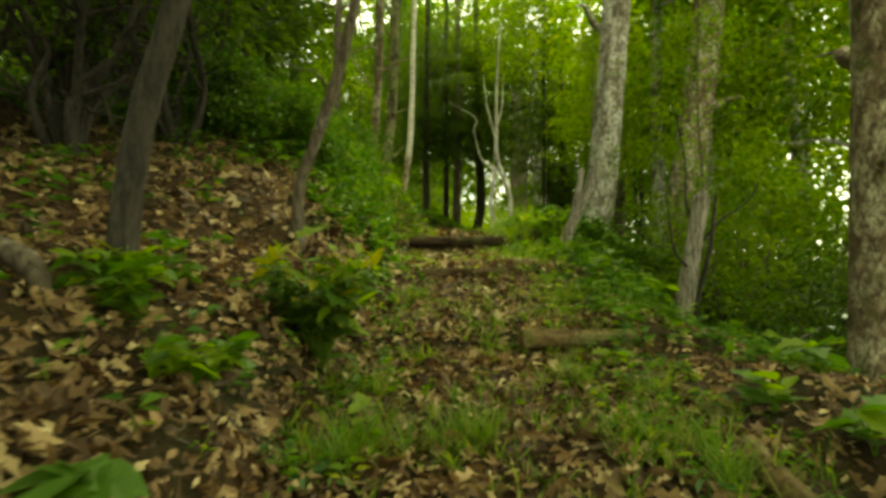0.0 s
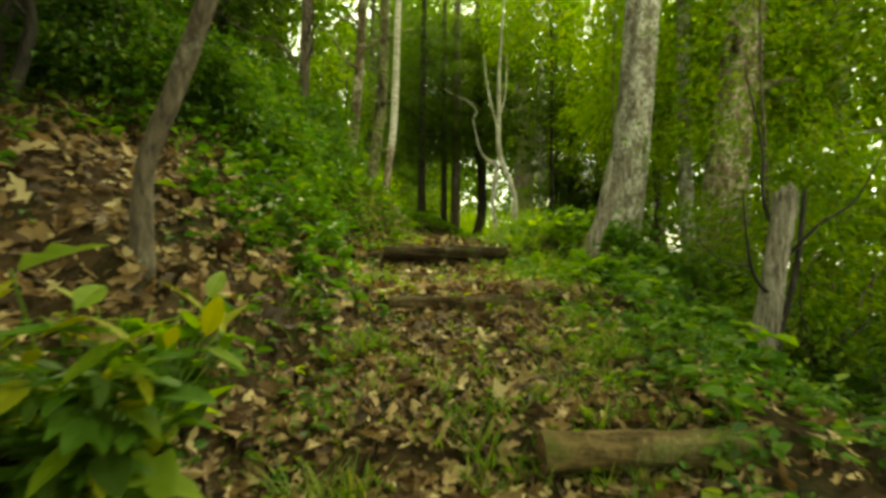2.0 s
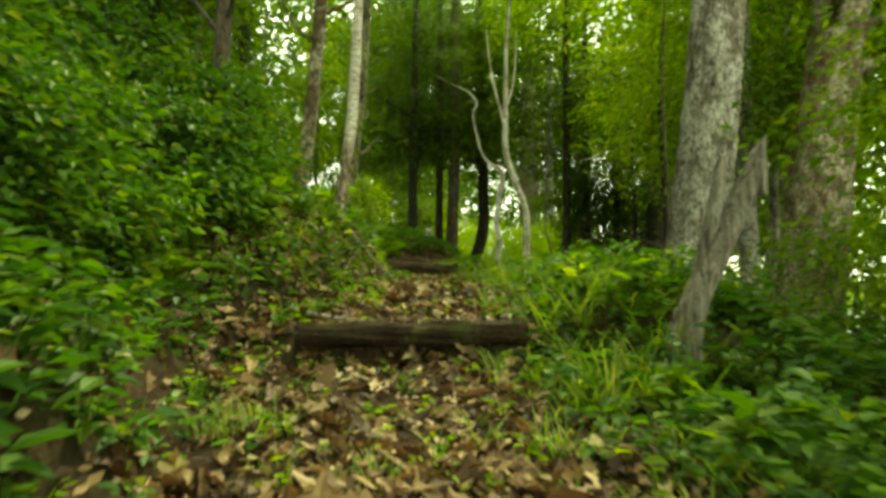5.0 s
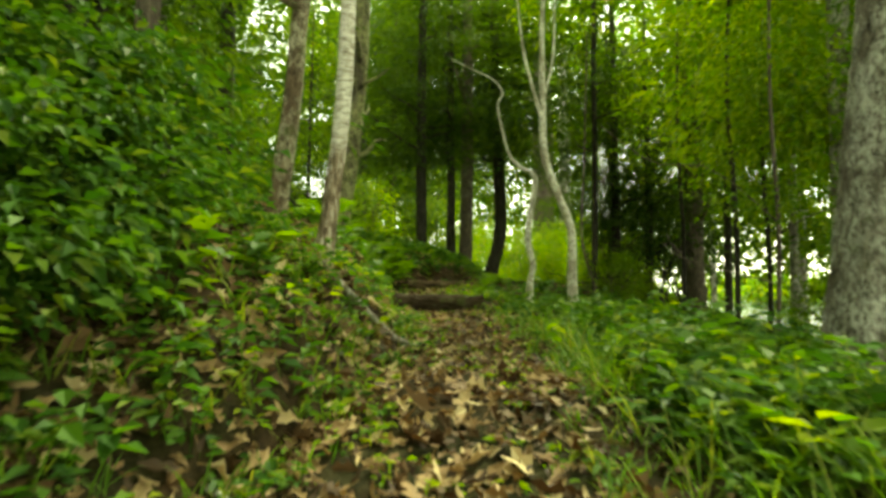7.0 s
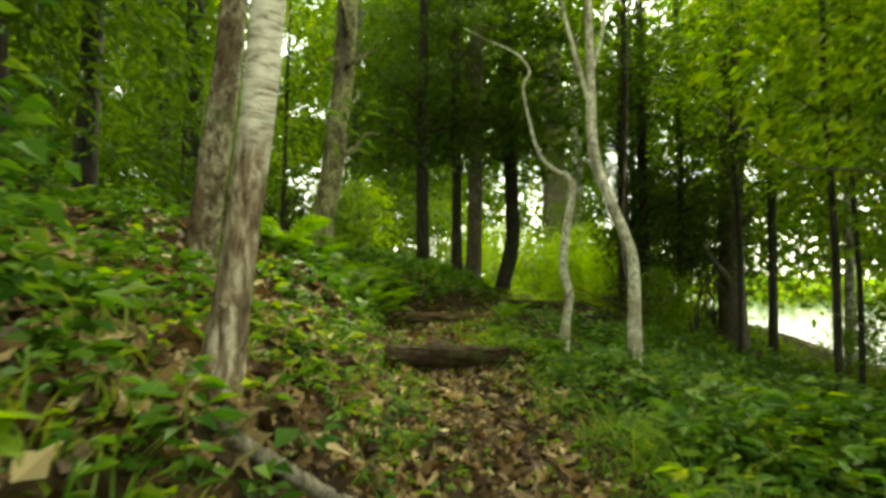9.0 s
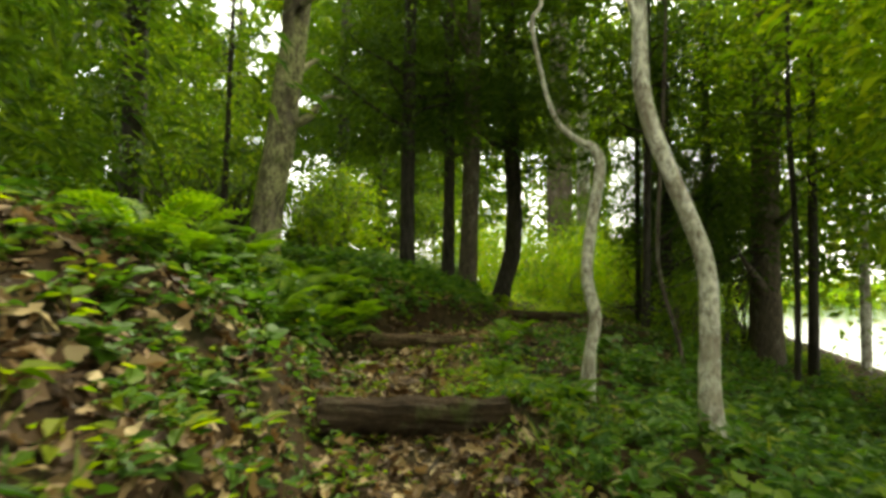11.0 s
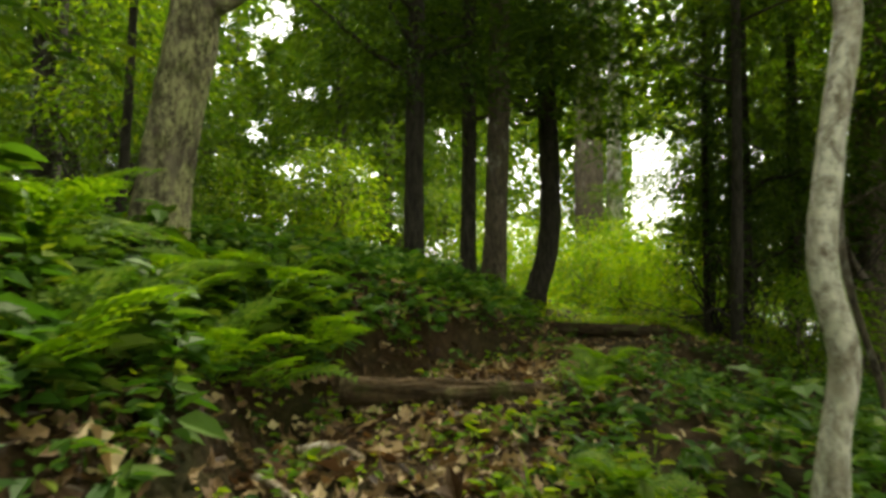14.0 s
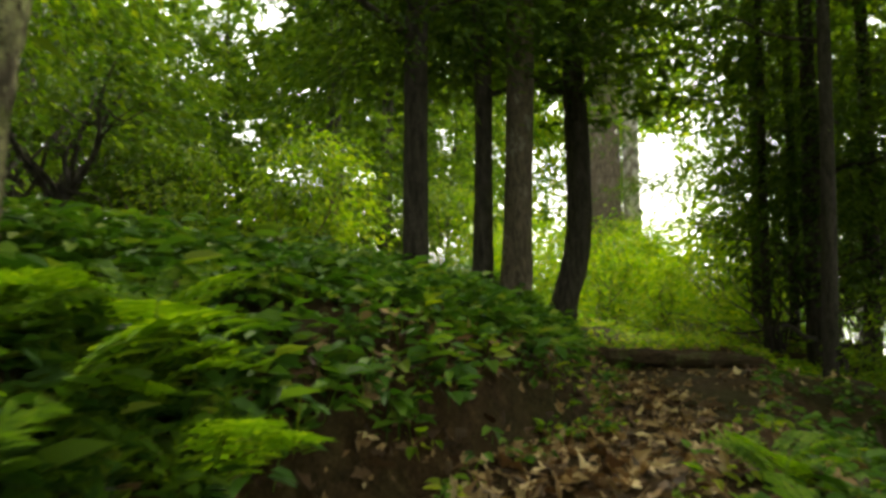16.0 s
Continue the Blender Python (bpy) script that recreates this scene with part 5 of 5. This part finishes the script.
def litter(n, xr, yr, keep, seed, label, size=0.06):
    r, x, y, off, z = scatter(n, xr, yr, keep, seed, False)
    k = len(x)
    a = r.uniform(0, 6.28, k)
    e = 0.03
    slope = np.stack([-(height(x + e, y) - z) / e, -(height(x, y + e) - z) / e, np.ones(k)], 1)
    up = unit(unit(slope) + r.normal(0, 0.52, (k, 3)))
    along = np.stack([np.cos(a), np.sin(a), np.zeros(k)], 1)
    along = unit(along - up * (along * up).sum(1)[:, None])
    side = np.cross(along, up)
    L = (size * np.exp(r.normal(0, 0.32, k)))[:, None]
    W = L * r.uniform(0.3, 0.6, (k, 1))
    curl, roll = r.normal(0.1, 0.5, (k, 1)), r.normal(0.2, 0.5, (k, 1))
    at = np.stack([x, y, z + r.uniform(0.004, 0.03, k)], 1) - along * L * 0.5
    if size < 0.05:  # crumbs: a bent scrap each
        mid = at + along * L * 0.5 + up * L * curl * 0.25
        v = np.stack([at, mid + side * W * 0.6 + up * W * roll * 0.5, at + along * L, mid - side * W * 0.5 + up * W * roll * 0.5, mid], 1).reshape(-1, 3)
        b = np.arange(k)[:, None] * 5
        faces = np.concatenate([b + q for q in ([0, 1, 4], [1, 2, 4], [2, 3, 4], [3, 0, 4])]).tolist()
        tagged(link("leaf_litter", v, faces, M_LITTER), label, "dead leaves", kind="stuff")
        return
    rows = []
    for t, w in ((0.0, 0.04), (0.24, 0.85), (0.38, 0.38), (0.6, 1.05), (0.76, 0.42), (1.0, 0.12)):
        mid = at + along * L * t + up * L * curl * (t - 0.5) ** 2
        half = side * W * w * 0.5
        for s in (1, -1):
            rows.append(mid + s * half * r.uniform(0.7, 1.25, (k, 1)) + along * L * r.normal(0, 0.035, (k, 1)) + up * W * w * roll * 0.5)
        if 0 < t < 1:
            rows.append(mid)
    # two tips of two corners, four rows of three
    v = np.stack(rows, 1).reshape(-1, 3)
    b = np.arange(k)[:, None] * 16
    quads = np.concatenate([b + q for q in ([0, 2, 4, 4], [2, 5, 7, 4], [4, 7, 6, 3], [5, 8, 10, 7], [7, 10, 9, 6], [8, 11, 13, 10], [10, 13, 12, 9])])
    faces = [q if q[2] != q[3] else q[:3] for q in quads.tolist()]
    faces += np.concatenate([b + q for q in ([0, 4, 1], [1, 4, 3], [11, 14, 13], [13, 14, 15], [13, 15, 12])]).tolist()
    tagged(link("leaf_litter", v, faces, M_LITTER), label, "dead leaves", kind="stuff")


litter(24000, (-0.8, 1.6), (0.9, 17.0), lambda x, y, off, p: (np.abs(off) < 0.75) & ((off > -0.4) | (y < 9.6) | (y > 11.5)) & (p < np.where(np.abs(off) < 0.42, 1, np.where((off < 0) & (y > 4.3) & (y < 9), 0.15, 0.55))), 701, "brown dead leaves strewn over the path", 0.068)
litter(8600, (-2.7, 0.2), (0.6, 6.0), lambda x, y, off, p: (off < -0.36) & (p < np.clip(1.2 - (y - 3.7) / 1.2, 0.1, 1)), 702, "thick brown leaf litter on the slope", 0.072)
litter(2600, (-6.5, -2.4), (0.2, 7.5), lambda x, y, off, p: off < -1.5, 707, "brown leaf litter under the laurels", 0.075)
litter(1300, (-5, 4.5), (-5.5, 1.4), lambda x, y, off, p: (y < 0.9) | (off > 0.75) | (off < -2.5), 708, "dead leaves round the start of the path", 0.075)
groundcover("undergrowth", "sparse low plants at the start of the path", 900, (-8, 10), (-6, 3.2), lambda x, y, off, p: (np.abs(off) > 1.3) & ((y < 0.3) | (off > 1.6)), 0.2, 0.1, 8, M_GREEN, 515)
litter(4200, (-0.35, 1.5), (1.3, 5.2), lambda x, y, off, p: np.abs(off) < 0.7, 709, "small broken dead leaves trodden into the path", 0.045)
litter(5000, (0.9, 3.3), (1.0, 5), lambda x, y, off, p: off > 0.5, 703, "brown leaf litter below the path")
litter(5500, (-2.4, 1.5), (6.0, 18), lambda x, y, off, p: (off < -0.4) & (p < np.clip(1.0 - (y - 10.8) / 1.5, 0.15, 1)), 704, "scattered dead leaves under the bank plants")
litter(2600, (-1.8, 0.15), (8.2, 10.8), lambda x, y, off, p: off < -0.3, 710, "brown dead leaves lodged on the bank", 0.075)
litter(3600, (-0.5, 3), (11, 19), lambda x, y, off, p: (off > -0.5) & (off < 1.7), 705, "curled dead leaves at the bank foot", 0.055)
litter(500, (-1.0, 0.1), (10.9, 12.3), lambda x, y, off, p: off < -0.4, 713, "dead leaves caught on the earth bank", 0.06)
litter(2400, (-1.4, 0.1), (6.0, 8.7), lambda x, y, off, p: off < -0.3, 711, "dead leaves showing between the bank plants", 0.078)
litter(5000, (-2.2, 0.0), (0.9, 4.6), lambda x, y, off, p: off < -0.3, 712, "broken dead leaves between the larger ones on the slope", 0.042)
litter(5200, (-1.3, 1.6), (1.2, 16.5), lambda x, y, off, p: (off < -0.33) & (off > -0.75) & ((y < 9.6) | (y > 11.5)), 706, "crumbled leaf fragments on the bank face", 0.026)

# ---------------------------------------------------------------- the far wood
r = np.random.default_rng(801)


def sky_gaps(p, glade=True):
    """Where the far wood stands open: ragged patches of sky, the glade beyond the swept tree and the sky over the lake."""
    a = np.arctan2(p[:, 0] - 0.3, p[:, 1] - 9)
    e = np.arctan2(p[:, 2] - 2, np.hypot(p[:, 0] - 0.3, p[:, 1] - 9))
    n = np.sin(21 * a + 2.5 * np.sin(11 * e)) * np.sin(27 * e + 2.2 * np.sin(13 * a) + 1) + 0.55 * np.sin(53 * a + 1.7) * np.sin(61 * e + 3 * np.sin(17 * a))
    open_at = n > np.where(a > 0.5, 0.5, np.where(a > 0.3, 0.66, 0.88))
    open_at |= (a > -0.36) & (a < -0.24) & (e > 0.36) & (e < 0.48) & (n > -0.45)
    open_at |= (a > -0.29) & (a < -0.06) & (e > 0.05) & (e < 0.19) & (n > 0.2)
    open_at |= (a > 0.29) & (a < 0.36) & (e > 0.06) & (e < 0.23)
    if glade:
        open_at |= (a > 0.05) & (a < 0.3) & (e > -0.05) & (e < 0.22)
    return open_at


az = np.concatenate([r.uniform(-1.5, -0.02, 1150), r.uniform(0.4, 0.9, 560), r.uniform(-0.05, 0.36, 620)])
dist = np.concatenate([r.uniform(36, 62, 1150), r.uniform(19, 29, 560), r.uniform(36, 62, 620)])
cz = np.concatenate([r.uniform(-0.5, 26, 1150), r.uniform(1.9, 14, 560), r.uniform(6.0, 27.0, 620)])
c = np.stack([dist * np.sin(az), 8 + dist * np.cos(az), cz], 1)
cc = np.repeat(c, 36, 0)
k = len(cc)
at = cc + r.normal(size=(k, 3)) * [1.3, 1.3, 0.8]
at = at[~sky_gaps(at)]
k = len(at)
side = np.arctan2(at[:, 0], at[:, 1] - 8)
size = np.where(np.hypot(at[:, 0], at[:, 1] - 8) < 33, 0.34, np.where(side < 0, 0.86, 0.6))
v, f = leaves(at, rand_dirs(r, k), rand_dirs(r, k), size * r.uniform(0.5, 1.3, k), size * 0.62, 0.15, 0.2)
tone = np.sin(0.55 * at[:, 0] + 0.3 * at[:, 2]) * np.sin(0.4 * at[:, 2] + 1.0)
# left of the trail shade is put into a darker leaf colour
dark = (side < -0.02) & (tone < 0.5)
# on the lake side patches of paler leaf stand in for sunlight
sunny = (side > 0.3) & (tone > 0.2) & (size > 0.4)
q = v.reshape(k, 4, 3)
for pick, mat, text in ((dark, M_DARK, "distant dark green wood behind the bank, shade put into its leaves"), (~dark & ~sunny, M_CANOPY, "distant green wood beyond the trees"), (sunny, M_YELLOW, "distant green wood above the lake, sunlight put into its leaves")):
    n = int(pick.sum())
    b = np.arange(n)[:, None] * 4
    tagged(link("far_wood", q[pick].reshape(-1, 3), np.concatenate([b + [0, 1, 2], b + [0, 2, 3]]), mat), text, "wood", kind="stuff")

az = np.concatenate([r.uniform(0.2, 0.36, 40), r.uniform(0.02, 0.36, 560)])
dist = np.concatenate([r.uniform(24, 36, 40), r.uniform(39, 41, 560)])
cz = np.concatenate([r.uniform(0.0, 3, 40), r.uniform(0.5, 13.0, 560)])
c = np.stack([0.3 + dist * np.sin(az), 11 + dist * np.cos(az), cz], 1)
cc = np.repeat(c, 30, 0)
k = len(cc)
at = cc + r.normal(size=(k, 3)) * [0.6, 0.6, 0.4]
side = np.arctan2(at[:, 0] - 0.3, at[:, 1] - 11.3)
rise = np.arctan2(at[:, 2] - 2.1, np.hypot(at[:, 0] - 0.3, at[:, 1] - 11.3))
at = at[~((side > 0.315) & (side < 0.372) & (rise > 0.07) & (rise < 0.26))]
k = len(at)
v, f = leaves(at, rand_dirs(r, k), rand_dirs(r, k), 0.4 * r.uniform(0.5, 1.3, k), 0.26, 0.15, 0.2)
# the pale leaf colour adds to the light of the clearing
tagged(link("far_wood", v, f, M_YELLOW), "bright yellow-green foliage beyond the clearing", "wood", kind="stuff")

az = r.uniform(0.4, 1.2, 700)
dist = r.uniform(120, 170, len(az))
c = np.stack([dist * np.sin(az), dist * np.cos(az), r.uniform(-2.2, 1.6, len(az))], 1)
cc = np.repeat(c, 12, 0)
k = len(cc)
at = cc + r.normal(size=(k, 3)) * [3.0, 3.0, 0.6]
v, f = leaves(at, rand_dirs(r, k), rand_dirs(r, k), 1.6 * r.uniform(0.5, 1.3, k), 1.0, 0.15, 0.2)
tagged(link("far_shore", v, f, M_CANOPY), "low green wood on the far lake shore", "wood", kind="stuff")

# hemlock boughs closing the wood behind the bank and over the bend
az = np.concatenate([r.uniform(-1.0, -0.02, 880), r.uniform(-0.08, 0.26, 180), r.uniform(0.42, 0.75, 90), r.uniform(0.22, 0.42, 50)])
dist = np.where((az > -0.08) & (az < 0.42) & (np.arange(len(az)) >= 880), r.uniform(8.4, 12.5, len(az)), r.uniform(18, 32, len(az)))
cz = np.concatenate([r.uniform(2.2, 15, 880), np.zeros(180), r.uniform(2.5, 14, 90), np.zeros(50)])
near = dist < 13
cz = np.where(near, 2.2 + (dist - 2.6) * (0.24 + 0.65 * r.uniform(0, 1, len(az)) ** 0.7), cz)
c = np.stack([0.3 + dist * np.sin(az), 9 + dist * np.cos(az), cz], 1)
cc = np.repeat(c, 44, 0)
k = len(cc)
turn = np.repeat(r.uniform(-0.9, 0.9, len(c)), 44)
reach = np.repeat(r.uniform(0.9, 2.1, len(c)) * np.where(near, 0.55, 1), 44)
fine = np.repeat(np.where(near, 0.42, 1.0), 44)
run = r.uniform(-1, 1, k)
across = fine * r.normal(0, 0.28, k) * (1.2 - np.abs(run))
at = cc + np.stack([run * reach * np.cos(turn) - across * np.sin(turn), run * reach * np.sin(turn) + across * np.cos(turn), fine * (r.normal(0, 0.1, k) - 0.42 * run ** 2) - 0.4 * np.abs(across)], 1)
shut = ~sky_gaps(at) | (fine < 1)
at, fine = at[shut], fine[shut]
k = len(at)
v, f = leaves(at, rand_dirs(r, k, 0.3), rand_dirs(r, k) * 0.6 + [0, 0, 1.0], 0.46 * fine * r.uniform(0.5, 1.3, k), 0.17 * fine, 0.1, 0.25)
tagged(link("far_wood", v, f, M_DARK), "dark drooping hemlock boughs of the wood", "wood", kind="stuff")
